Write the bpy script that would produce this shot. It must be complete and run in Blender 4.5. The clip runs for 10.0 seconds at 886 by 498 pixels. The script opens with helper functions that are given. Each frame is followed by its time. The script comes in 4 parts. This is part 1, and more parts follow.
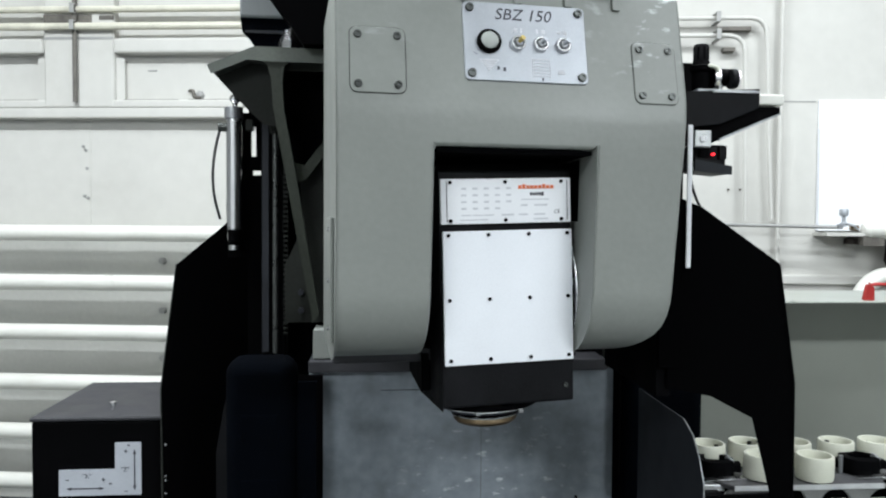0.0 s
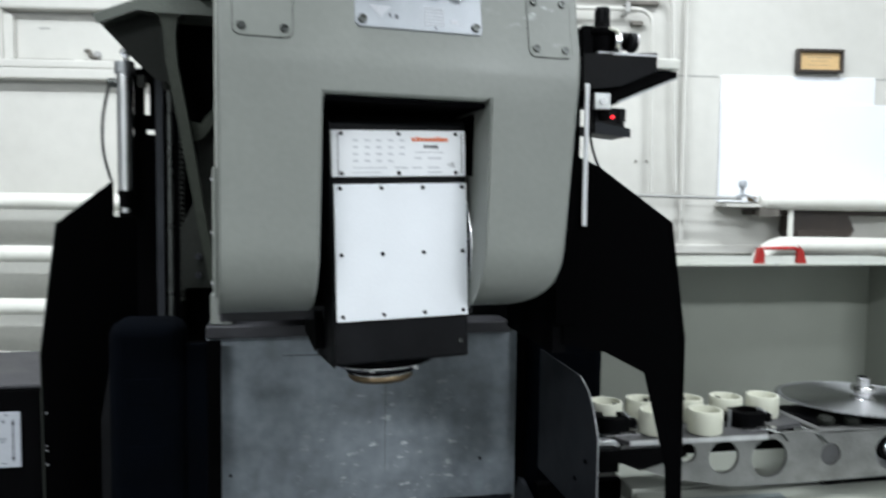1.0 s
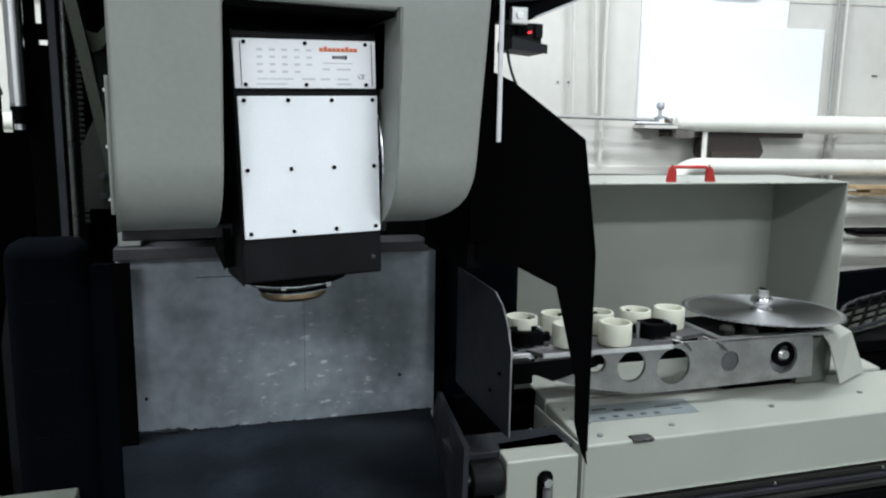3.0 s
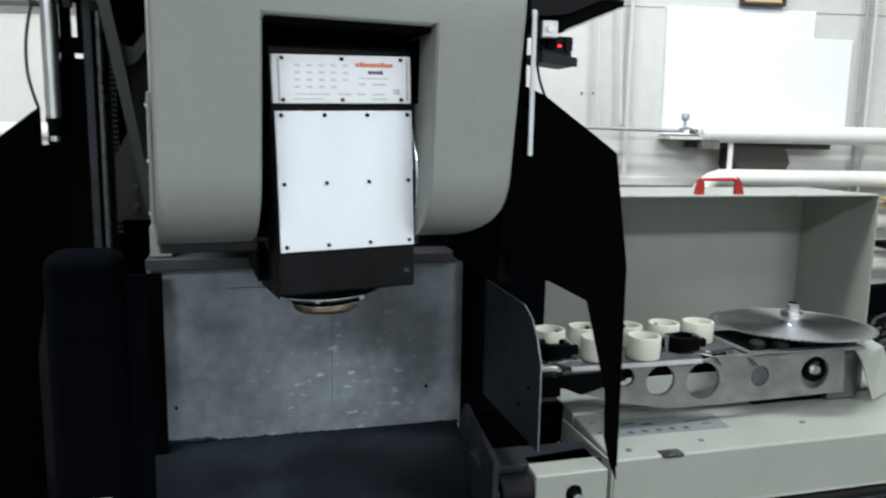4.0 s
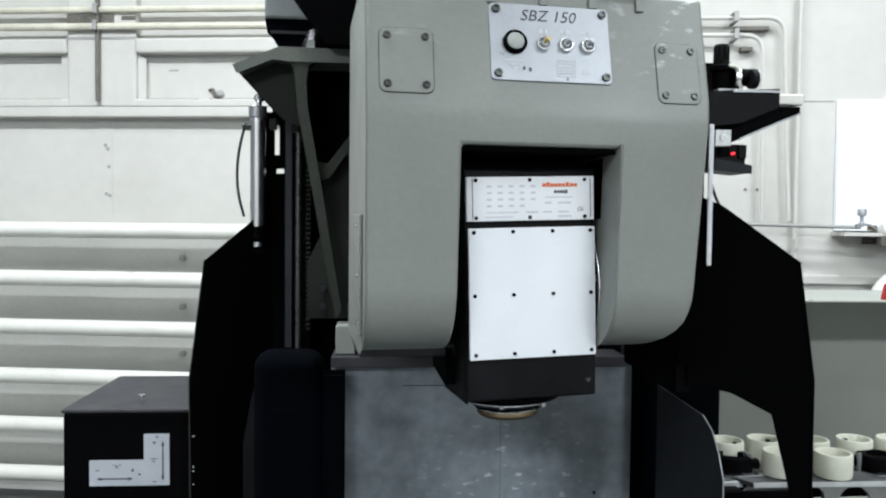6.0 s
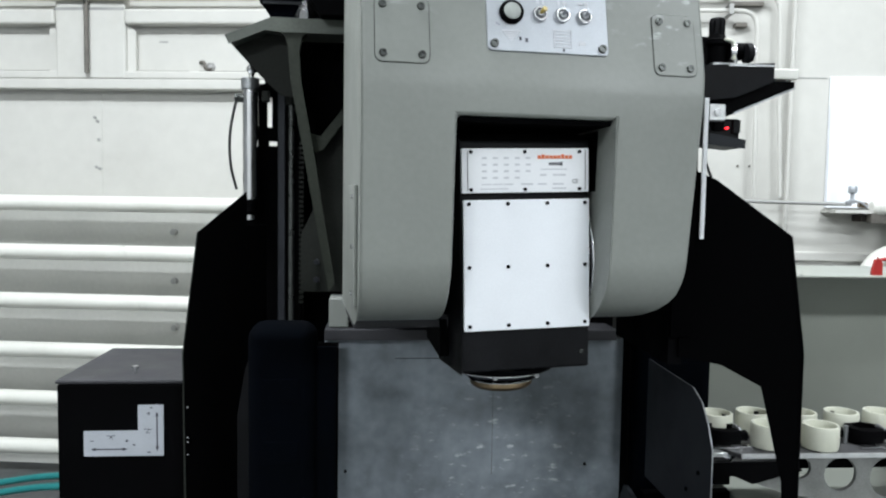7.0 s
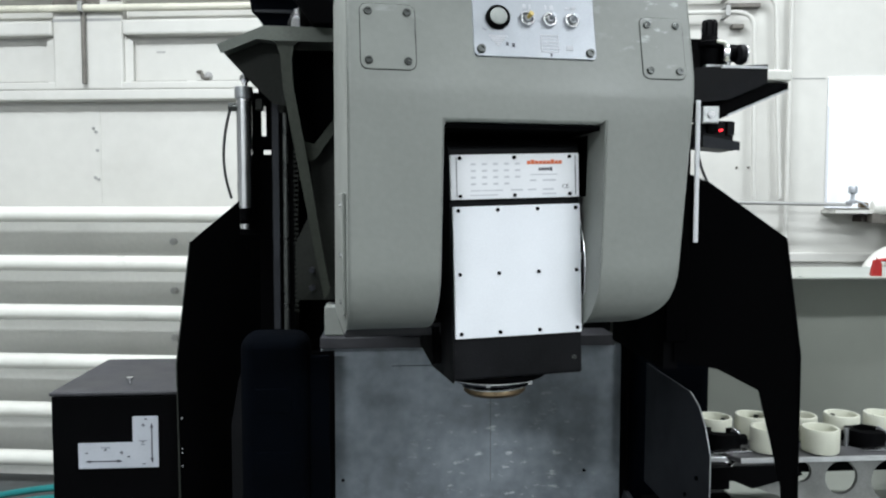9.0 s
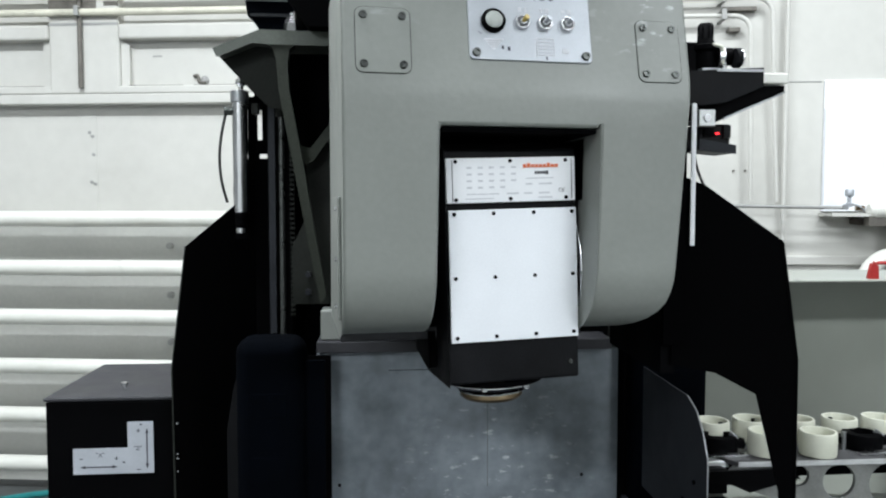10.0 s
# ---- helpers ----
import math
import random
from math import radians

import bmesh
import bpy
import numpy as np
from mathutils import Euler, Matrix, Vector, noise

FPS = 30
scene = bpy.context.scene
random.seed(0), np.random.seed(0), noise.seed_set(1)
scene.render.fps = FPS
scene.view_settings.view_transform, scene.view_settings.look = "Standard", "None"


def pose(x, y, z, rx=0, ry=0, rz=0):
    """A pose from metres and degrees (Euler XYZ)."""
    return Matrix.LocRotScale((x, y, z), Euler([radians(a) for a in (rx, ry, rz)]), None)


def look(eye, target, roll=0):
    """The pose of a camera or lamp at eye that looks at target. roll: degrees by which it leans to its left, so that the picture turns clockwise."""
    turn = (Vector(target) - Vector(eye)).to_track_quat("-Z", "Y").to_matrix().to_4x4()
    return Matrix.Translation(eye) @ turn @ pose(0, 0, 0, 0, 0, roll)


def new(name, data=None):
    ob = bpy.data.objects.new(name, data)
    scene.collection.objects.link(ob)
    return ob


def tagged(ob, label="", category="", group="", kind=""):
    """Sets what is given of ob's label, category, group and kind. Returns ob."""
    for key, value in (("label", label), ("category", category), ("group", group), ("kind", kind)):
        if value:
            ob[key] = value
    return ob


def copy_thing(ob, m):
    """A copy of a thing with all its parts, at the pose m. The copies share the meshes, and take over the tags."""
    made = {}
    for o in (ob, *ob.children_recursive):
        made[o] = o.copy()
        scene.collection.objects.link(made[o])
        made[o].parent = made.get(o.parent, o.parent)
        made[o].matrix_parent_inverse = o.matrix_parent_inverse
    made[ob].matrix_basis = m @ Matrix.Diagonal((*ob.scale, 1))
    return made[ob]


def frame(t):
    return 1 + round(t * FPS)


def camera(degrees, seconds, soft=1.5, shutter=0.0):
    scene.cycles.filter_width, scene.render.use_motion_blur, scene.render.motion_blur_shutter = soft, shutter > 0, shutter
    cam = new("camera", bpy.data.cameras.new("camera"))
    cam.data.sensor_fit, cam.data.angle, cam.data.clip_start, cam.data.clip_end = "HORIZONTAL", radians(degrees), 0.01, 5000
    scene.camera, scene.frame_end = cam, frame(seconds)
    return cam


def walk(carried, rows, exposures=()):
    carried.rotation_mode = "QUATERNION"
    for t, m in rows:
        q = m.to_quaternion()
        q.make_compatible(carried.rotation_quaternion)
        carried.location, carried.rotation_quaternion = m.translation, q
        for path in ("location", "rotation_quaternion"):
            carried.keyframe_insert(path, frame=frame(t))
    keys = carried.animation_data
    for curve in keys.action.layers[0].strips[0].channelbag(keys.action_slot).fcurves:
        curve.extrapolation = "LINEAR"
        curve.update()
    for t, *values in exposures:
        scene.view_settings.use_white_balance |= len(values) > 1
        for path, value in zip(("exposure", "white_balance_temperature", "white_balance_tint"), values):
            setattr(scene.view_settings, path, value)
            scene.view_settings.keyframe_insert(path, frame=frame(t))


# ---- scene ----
cam = camera(61.3, 10.0, soft=2.1, shutter=0.5)
PATH = [
    (0, (0.104, 0.12, 1.597), (-0.015, 2.115, 1.527), 0.4),
    (0.5, (0.116, 0.124, 1.591), (0.023, 2.121, 1.52), 0.4),
    (0.8, (0.14, 0.13, 1.577), (0.158, 2.127, 1.476), 0.9),
    (1, (0.155, 0.143, 1.556), (0.243, 2.137, 1.428), 0.7),
    (1.2, (0.166, 0.154, 1.547), (0.328, 2.14, 1.37), 0.5),
    (1.5, (0.185, 0.154, 1.535), (0.431, 2.124, 1.287), 0.5),
    (2, (0.185, 0.158, 1.535), (0.501, 2.108, 1.218), 1.0),
    (2.5, (0.183, 0.159, 1.538), (0.49, 2.106, 1.199), 1.2),
    (2.7, (0.184, 0.154, 1.538), (0.478, 2.104, 1.206), 1.1),
    (3.8, (0.171, 0.145, 1.546), (0.422, 2.104, 1.231), 0.9),
    (4, (0.157, 0.15, 1.549), (0.388, 2.113, 1.246), 1.0),
    (4.2, (0.136, 0.146, 1.567), (0.33, 2.116, 1.283), 1.1),
    (4.5, (0.111, 0.136, 1.574), (0.226, 2.12, 1.342), 1.1),
    (4.8, (0.095, 0.119, 1.609), (0.097, 2.11, 1.419), 1.1),
    (5, (0.084, 0.115, 1.61), (0.022, 2.11, 1.488), 0.7),
    (5.2, (0.084, 0.105, 1.617), (-0.038, 2.1, 1.546), 0.6),
    (6.3, (0.081, 0.091, 1.582), (-0.072, 2.084, 1.509), 0.6),
    (6.5, (0.079, 0.093, 1.579), (-0.066, 2.085, 1.478), 0.6),
    (7, (0.077, 0.089, 1.583), (-0.051, 2.08, 1.45), 0.9),
    (7.5, (0.08, 0.086, 1.587), (-0.039, 2.078, 1.456), 0.4),
    (8, (0.089, 0.094, 1.585), (-0.038, 2.086, 1.461), 0.5),
    (8.5, (0.096, 0.099, 1.584), (-0.041, 2.091, 1.463), 0.3),
    (9, (0.101, 0.099, 1.586), (-0.038, 2.09, 1.467), 0.1),
    (9.5, (0.104, 0.099, 1.589), (-0.031, 2.091, 1.472), -0.2),
    (10, (0.104, 0.104, 1.586), (-0.029, 2.096, 1.477), -0.0),
]
walk(cam, [(t, look(eye, target, roll)) for t, eye, target, roll in PATH])

# ---- world and lamps ----
world = bpy.data.worlds.new("hall_air")
scene.world = world
world.use_nodes = True
world.node_tree.nodes["Background"].inputs[0].default_value = (0.75, 0.85, 1.0, 1)
world.node_tree.nodes["Background"].inputs[1].default_value = 0.05


def lamp(name, x, y, z, size_x, size_y, watts, aim, color=(1.0, 0.99, 0.96)):
    data = bpy.data.lights.new(name, "AREA")
    data.shape, data.size, data.size_y, data.energy, data.color = "RECTANGLE", size_x, size_y, watts, color
    ob = new(name, data)
    ob.matrix_world = look((x, y, z), aim)
    return ob


LAMPS = [(-1.6, 1.4, 222), (1.6, 2.25, 124), (3.0, -0.4, 55), (-2.2, -3.9, 335), (4.0, -3.4, 385)]
COOL = (0.912, 0.973, 1.02)
for lx, ly, watts in LAMPS:
    lamp("tube_light", lx, ly, 4.28, 2.4, 0.36, watts, (lx, ly, 0), COOL)


# ---- materials ----
def mat(name, color, rough=0.5, metal=0.0, vary=0.12, scale=9.0, fine=120.0, bump=0.15, dirt=None, dirt_amount=0.0, coat=0.0, spec=0.5):
    m = bpy.data.materials.new(name)
    m.use_nodes = True
    nt = m.node_tree
    n, l = nt.nodes, nt.links
    b = n["Principled BSDF"]
    b.inputs["Metallic"].default_value = metal
    b.inputs["Coat Weight"].default_value = coat
    b.inputs["Specular IOR Level"].default_value = spec
    tc = n.new("ShaderNodeTexCoord")
    big = n.new("ShaderNodeTexNoise")
    big.inputs["Scale"].default_value, big.inputs["Detail"].default_value = scale, 5
    small = n.new("ShaderNodeTexNoise")
    small.inputs["Scale"].default_value, small.inputs["Detail"].default_value = fine, 3
    for t in (big, small):
        l.new(tc.outputs["Object"], t.inputs["Vector"])
    ramp = n.new("ShaderNodeMapRange")
    ramp.inputs["From Min"].default_value, ramp.inputs["From Max"].default_value = 0.3, 0.7
    ramp.inputs["To Min"].default_value, ramp.inputs["To Max"].default_value = 1 - vary, 1 + vary
    l.new(big.outputs["Fac"], ramp.inputs["Value"])
    ramp2 = n.new("ShaderNodeMapRange")
    ramp2.inputs["From Min"].default_value, ramp2.inputs["From Max"].default_value = 0.3, 0.7
    ramp2.inputs["To Min"].default_value, ramp2.inputs["To Max"].default_value = 1 - vary * 0.5, 1 + vary * 0.5
    l.new(small.outputs["Fac"], ramp2.inputs["Value"])
    mul = n.new("ShaderNodeMath")
    mul.operation = "MULTIPLY"
    l.new(ramp.outputs[0], mul.inputs[0])
    l.new(ramp2.outputs[0], mul.inputs[1])
    hsv = n.new("ShaderNodeHueSaturation")
    hsv.inputs["Color"].default_value = (*color, 1)
    l.new(mul.outputs[0], hsv.inputs["Value"])
    out = hsv.outputs[0]
    if dirt:
        mask = n.new("ShaderNodeTexNoise")
        mask.inputs["Scale"].default_value, mask.inputs["Detail"].default_value, mask.inputs["Roughness"].default_value = scale * 0.7, 8, 0.7
        l.new(tc.outputs["Object"], mask.inputs["Vector"])
        mr = n.new("ShaderNodeMapRange")
        mr.inputs["From Min"].default_value, mr.inputs["From Max"].default_value = 0.52, 0.72
        mr.inputs["To Max"].default_value = dirt_amount
        l.new(mask.outputs["Fac"], mr.inputs["Value"])
        mix = n.new("ShaderNodeMix")
        mix.data_type = "RGBA"
        l.new(mr.outputs[0], mix.inputs["Factor"])
        l.new(out, mix.inputs["A"])
        mix.inputs["B"].default_value = (*dirt, 1)
        out = mix.outputs["Result"]
    l.new(out, b.inputs["Base Color"])
    rr = n.new("ShaderNodeMapRange")
    rr.inputs["From Min"].default_value, rr.inputs["From Max"].default_value = 0.3, 0.7
    rr.inputs["To Min"].default_value, rr.inputs["To Max"].default_value = max(0.03, rough - 0.09), min(1, rough + 0.09)
    l.new(big.outputs["Fac"], rr.inputs["Value"])
    l.new(rr.outputs[0], b.inputs["Roughness"])
    bp = n.new("ShaderNodeBump")
    bp.inputs["Strength"].default_value, bp.inputs["Distance"].default_value = bump, 0.002
    l.new(small.outputs["Fac"], bp.inputs["Height"])
    l.new(bp.outputs[0], b.inputs["Normal"])
    return m


def glow(name, color, strength):
    m = mat(name, color)
    b = m.node_tree.nodes["Principled BSDF"]
    b.inputs["Emission Color"].default_value = (*color, 1)
    b.inputs["Emission Strength"].default_value = strength
    return m


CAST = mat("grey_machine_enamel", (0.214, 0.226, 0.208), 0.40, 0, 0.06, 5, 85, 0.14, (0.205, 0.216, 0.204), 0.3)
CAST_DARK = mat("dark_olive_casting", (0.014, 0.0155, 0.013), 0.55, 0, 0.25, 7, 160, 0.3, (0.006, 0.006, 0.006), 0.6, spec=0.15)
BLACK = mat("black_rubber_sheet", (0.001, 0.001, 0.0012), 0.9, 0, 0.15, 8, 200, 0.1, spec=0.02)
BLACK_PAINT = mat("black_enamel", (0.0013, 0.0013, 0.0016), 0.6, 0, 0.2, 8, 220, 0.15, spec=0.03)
NAVY = mat("dark_blue_bellows_cloth", (0.0006, 0.0011, 0.0022), 0.95, 0, 0.3, 10, 200, 0.2, spec=0.03)
CHARCOAL = mat("charcoal_housing_paint", (0.0048, 0.0050, 0.0060), 0.55, 0, 0.4, 12, 350, 0.3, (0.012, 0.012, 0.0138), 0.5, spec=0.12)
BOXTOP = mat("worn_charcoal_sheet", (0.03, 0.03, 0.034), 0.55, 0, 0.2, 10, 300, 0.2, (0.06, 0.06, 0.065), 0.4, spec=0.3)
WHITE_AL = mat("brushed_white_aluminium", (0.83, 0.85, 0.885), 0.8, 0.0, 0.04, 6, 300, 0.05, spec=0.1)
LABEL = mat("printed_white_plate", (0.80, 0.81, 0.83), 0.35, 0, 0.03, 8, 300, 0.03)
PANEL = mat("anodised_control_plate", (0.37, 0.39, 0.42), 0.35, 0.3, 0.08, 14, 400, 0.08, (0.55, 0.56, 0.58), 0.4)
STEEL = mat("bright_steel", (0.68, 0.68, 0.69), 0.22, 1.0, 0.05, 12, 300, 0.01)
DULL = mat("dull_steel", (0.33, 0.34, 0.35), 0.42, 0.85, 0.18, 14, 260, 0.2, (0.12, 0.11, 0.10), 0.4)
BRASS = mat("bronze_collar", (0.19, 0.14, 0.085), 0.36, 0.9, 0.15, 20, 300, 0.1)
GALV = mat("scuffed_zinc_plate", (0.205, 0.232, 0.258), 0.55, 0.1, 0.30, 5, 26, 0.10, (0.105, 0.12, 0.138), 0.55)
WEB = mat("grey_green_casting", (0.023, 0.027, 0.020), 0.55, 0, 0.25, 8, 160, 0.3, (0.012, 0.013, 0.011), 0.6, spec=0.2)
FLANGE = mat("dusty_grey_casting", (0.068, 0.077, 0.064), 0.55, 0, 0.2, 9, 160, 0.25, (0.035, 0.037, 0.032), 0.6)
SHIELD = mat("dull_grey_sheet", (0.020, 0.022, 0.0265), 0.55, 0.1, 0.25, 10, 200, 0.2, (0.013, 0.013, 0.015), 0.5, spec=0.2)
MOTOR = mat("grey_motor_paint", (0.20, 0.215, 0.22), 0.45, 0, 0.1, 8, 200, 0.1)
TROUGH = mat("oily_dark_sheet", (0.0062, 0.0086, 0.0122), 0.5, 0, 0.4, 5, 90, 0.2, (0.024, 0.030, 0.038), 0.6, spec=0.12)
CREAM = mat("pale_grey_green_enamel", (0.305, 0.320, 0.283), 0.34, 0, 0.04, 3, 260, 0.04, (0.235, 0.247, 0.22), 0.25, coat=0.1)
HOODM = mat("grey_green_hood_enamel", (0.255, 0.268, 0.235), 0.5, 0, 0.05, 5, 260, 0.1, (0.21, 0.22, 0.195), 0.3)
DECK = mat("oily_tool_deck", (0.075, 0.075, 0.078), 0.45, 0.4, 0.25, 14, 220, 0.15, (0.03, 0.03, 0.03), 0.6)
CUP = mat("cream_plastic", (0.56, 0.565, 0.475), 0.42, 0, 0.05, 12, 200, 0.05, (0.42, 0.42, 0.33), 0.35)
ALU = mat("milled_aluminium", (0.235, 0.238, 0.232), 0.40, 0.6, 0.16, 14, 220, 0.15, (0.11, 0.105, 0.10), 0.5)
SAWM = mat("ground_saw_steel", (0.40, 0.41, 0.42), 0.31, 1.0, 0.03, 20, 300, 0.0)
RED = mat("red_plastic", (0.33, 0.012, 0.010), 0.4, 0, 0.08, 12, 200, 0.05)
ORANGE = mat("orange_print", (0.75, 0.16, 0.05), 0.5, 0, 0.05)
INK = mat("dark_print", (0.04, 0.04, 0.05), 0.6, 0, 0.05)
INK_PALE = mat("pale_grey_print", (0.56, 0.57, 0.60), 0.6, 0, 0.1)
WALL = mat("white_limewash", (0.56, 0.552, 0.518), 0.85, 0, 0.05, 1.3, 14, 0.2, (0.43, 0.415, 0.37), 0.40)
WALL_LOW = mat("grey_lime_paint", (0.47, 0.47, 0.44), 0.8, 0, 0.07, 2, 40, 0.35, (0.36, 0.35, 0.32), 0.4)
PIPE = mat("white_pipe_gloss", (0.74, 0.735, 0.68), 0.35, 0, 0.04, 6, 90, 0.15, (0.62, 0.60, 0.52), 0.3)
CONDUIT = mat("cream_conduit_paint", (0.62, 0.60, 0.50), 0.5, 0, 0.1, 6, 90, 0.2, (0.35, 0.33, 0.27), 0.5)
RUSTPIPE = mat("dirty_brown_grey_conduit", (0.13, 0.12, 0.105), 0.55, 0.2, 0.3, 14, 90, 0.3, (0.05, 0.042, 0.035), 0.6)
GREYPIPE = mat("grey_conduit", (0.32, 0.32, 0.31), 0.5, 0.2, 0.1, 10, 90, 0.2)
BOARD = mat("white_laminate_board", (0.80, 0.82, 0.86), 0.35, 0, 0.01, 3, 200, 0.03)
WOOD = mat("raw_timber", (0.42, 0.30, 0.17), 0.65, 0, 0.2, 8, 60, 0.3)
WOOD_DARK = mat("dark_brown_wood", (0.032, 0.023, 0.018), 0.5, 0, 0.25, 8, 60, 0.3)
PAPER = mat("ochre_certificate_paper", (0.62, 0.42, 0.20), 0.6, 0, 0.1)
FLOORM = mat("dark_concrete_floor", (0.075, 0.08, 0.08), 0.6, 0, 0.2, 2, 30, 0.3)
CEIL = mat("hall_plaster", (0.55, 0.56, 0.55), 0.9, 0, 0.05, 1, 20, 0.2)
TEAL = mat("teal_hose_rubber", (0.01, 0.16, 0.16), 0.4, 0, 0.1)
CABLE = mat("black_cable", (0.02, 0.02, 0.02), 0.5)
YELLOW = mat("yellow_button_cap", (0.50, 0.37, 0.10), 0.35)
SCREW = mat("blackened_screw_steel", (0.085, 0.09, 0.086), 0.30, 0.7, 0.15, 30, 300, 0.1)
AXIS = mat("dull_white_label", (0.42, 0.44, 0.48), 0.5, 0, 0.06, 20, 200, 0.05)
CAP = mat("pale_button_glass", (0.33, 0.35, 0.33), 0.4, 0, 0.1, 40, 200, 0.05)
STICKER = mat("pale_blue_grey_sticker", (0.16, 0.185, 0.19), 0.5, 0, 0.1, 20, 200, 0.05)
LED = glow("red_led", (1.0, 0.02, 0.03), 4.0)
BRIGHT = mat("bright_milled_aluminium", (0.60, 0.61, 0.61), 0.36, 0.5, 0.12, 20, 220, 0.1, (0.32, 0.32, 0.31), 0.4)



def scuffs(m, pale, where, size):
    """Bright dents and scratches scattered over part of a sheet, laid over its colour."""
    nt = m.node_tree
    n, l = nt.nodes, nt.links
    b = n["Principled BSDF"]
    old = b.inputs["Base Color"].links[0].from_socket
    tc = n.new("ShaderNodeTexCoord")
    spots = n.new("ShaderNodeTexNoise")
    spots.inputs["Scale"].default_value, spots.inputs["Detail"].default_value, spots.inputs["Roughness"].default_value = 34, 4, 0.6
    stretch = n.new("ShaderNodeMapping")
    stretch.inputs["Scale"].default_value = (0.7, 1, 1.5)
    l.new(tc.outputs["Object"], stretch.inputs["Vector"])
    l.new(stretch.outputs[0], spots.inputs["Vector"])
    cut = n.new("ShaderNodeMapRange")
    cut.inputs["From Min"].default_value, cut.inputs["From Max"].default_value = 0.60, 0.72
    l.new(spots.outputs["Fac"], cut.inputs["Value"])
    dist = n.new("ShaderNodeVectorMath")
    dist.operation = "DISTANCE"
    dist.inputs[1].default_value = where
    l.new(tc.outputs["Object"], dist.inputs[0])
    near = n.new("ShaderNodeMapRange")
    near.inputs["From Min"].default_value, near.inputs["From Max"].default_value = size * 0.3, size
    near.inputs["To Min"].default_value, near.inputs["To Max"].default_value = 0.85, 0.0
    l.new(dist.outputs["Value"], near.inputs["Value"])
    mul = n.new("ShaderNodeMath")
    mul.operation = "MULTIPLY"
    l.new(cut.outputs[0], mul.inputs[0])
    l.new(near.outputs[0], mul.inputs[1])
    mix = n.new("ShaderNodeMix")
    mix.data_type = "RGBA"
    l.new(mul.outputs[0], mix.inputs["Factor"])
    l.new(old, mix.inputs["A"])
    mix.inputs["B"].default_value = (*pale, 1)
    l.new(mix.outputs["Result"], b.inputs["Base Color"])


def turned(m, amount):
    """Marks of turning round the middle, which spread the gloss into a fan."""
    nt = m.node_tree
    t = nt.nodes.new("ShaderNodeTangent")
    t.direction_type, t.axis = "RADIAL", "Z"
    b = nt.nodes["Principled BSDF"]
    b.inputs["Anisotropic"].default_value = amount
    b.inputs["Anisotropic Rotation"].default_value = 0.25
    nt.links.new(t.outputs[0], b.inputs["Tangent"])
    nt.links.remove(b.inputs["Roughness"].links[0])
    nt.links.remove(b.inputs["Normal"].links[0])
    b.inputs["Roughness"].default_value = 0.34


turned(SAWM, 0.8)
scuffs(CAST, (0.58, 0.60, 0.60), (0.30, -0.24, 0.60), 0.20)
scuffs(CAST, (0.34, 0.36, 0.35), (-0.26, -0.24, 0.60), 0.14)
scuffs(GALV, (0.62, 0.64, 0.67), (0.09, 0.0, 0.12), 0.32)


# ---- building helpers ----
def frame_of(yaw):
    return Matrix.Rotation(radians(yaw), 4, "Z")


def thing(name, at, yaw, label, category, group="", kind="", lean=0.0, slide=0.0):
    """An Empty at a point given in the turned plan; its parts are modelled in that same plan."""
    ob = new(name)
    ob.empty_display_size = 0.05
    ob.matrix_world = frame_of(yaw) @ Matrix.Translation((slide, 0, 0)) @ Matrix.Translation(at) @ Matrix.Rotation(radians(lean), 4, "Y")
    ob["base"] = at
    return tagged(ob, label, category, group, kind)


def link_mesh(name, bm, material, bevel=0.0, segments=2, smooth=35):
    if bevel:
        edges = [e for e in bm.edges if len(e.link_faces) == 2 and e.calc_face_angle(0) > radians(30)]
        bmesh.ops.bevel(bm, geom=edges, offset=bevel, segments=segments, profile=0.5, affect="EDGES", clamp_overlap=True)
    bmesh.ops.recalc_face_normals(bm, faces=bm.faces)
    me = bpy.data.meshes.new(name)
    bm.to_mesh(me)
    bm.free()
    me.materials.append(material)
    if smooth and (not bevel or segments > 2):
        for p in me.polygons:
            p.use_smooth = True
        me.set_sharp_from_angle(angle=radians(smooth))
    ob = new(name, me)
    if bevel and smooth and segments > 2:
        wn = ob.modifiers.new("even_normals", "WEIGHTED_NORMAL")
        wn.keep_sharp, wn.weight = True, 60
    return ob


def part(name, bm, material, parent, label="", bevel=0.0, segments=2):
    """One mesh under a thing or under a part; the bmesh is in the plan of its thing."""
    root = parent
    while root.parent:
        root = root.parent
    off = Vector(root["base"])
    bmesh.ops.translate(bm, verts=bm.verts, vec=-off)
    ob = link_mesh(name, bm, material, bevel, segments)
    ob.parent = parent
    if label:
        ob["label"] = label
    if name in ("print", "sticker_print", "lettering", "rack_teeth", "sealant_bead"):
        ob["kind"] = "stuff"
    return ob


def solo(name, bm, material, yaw, label, category, group="", kind="", bevel=0.0):
    """A thing that is one mesh."""
    pts = [v.co for v in bm.verts]
    lo = Vector([min(p[i] for p in pts) for i in range(3)])
    hi = Vector([max(p[i] for p in pts) for i in range(3)])
    at = Vector(((lo.x + hi.x) / 2, (lo.y + hi.y) / 2, lo.z))
    bmesh.ops.translate(bm, verts=bm.verts, vec=-at)
    ob = link_mesh(name, bm, material, bevel)
    ob.matrix_world = frame_of(yaw) @ Matrix.Translation(at)
    return tagged(ob, label, category, group, kind)


def box(lo, hi, bm=None):
    bm = bm or bmesh.new()
    c = [(a + b) / 2 for a, b in zip(lo, hi)]
    d = [abs(b - a) for a, b in zip(lo, hi)]
    bmesh.ops.create_cube(bm, size=1, matrix=Matrix.Translation(c) @ Matrix.Diagonal((*d, 1)))
    return bm


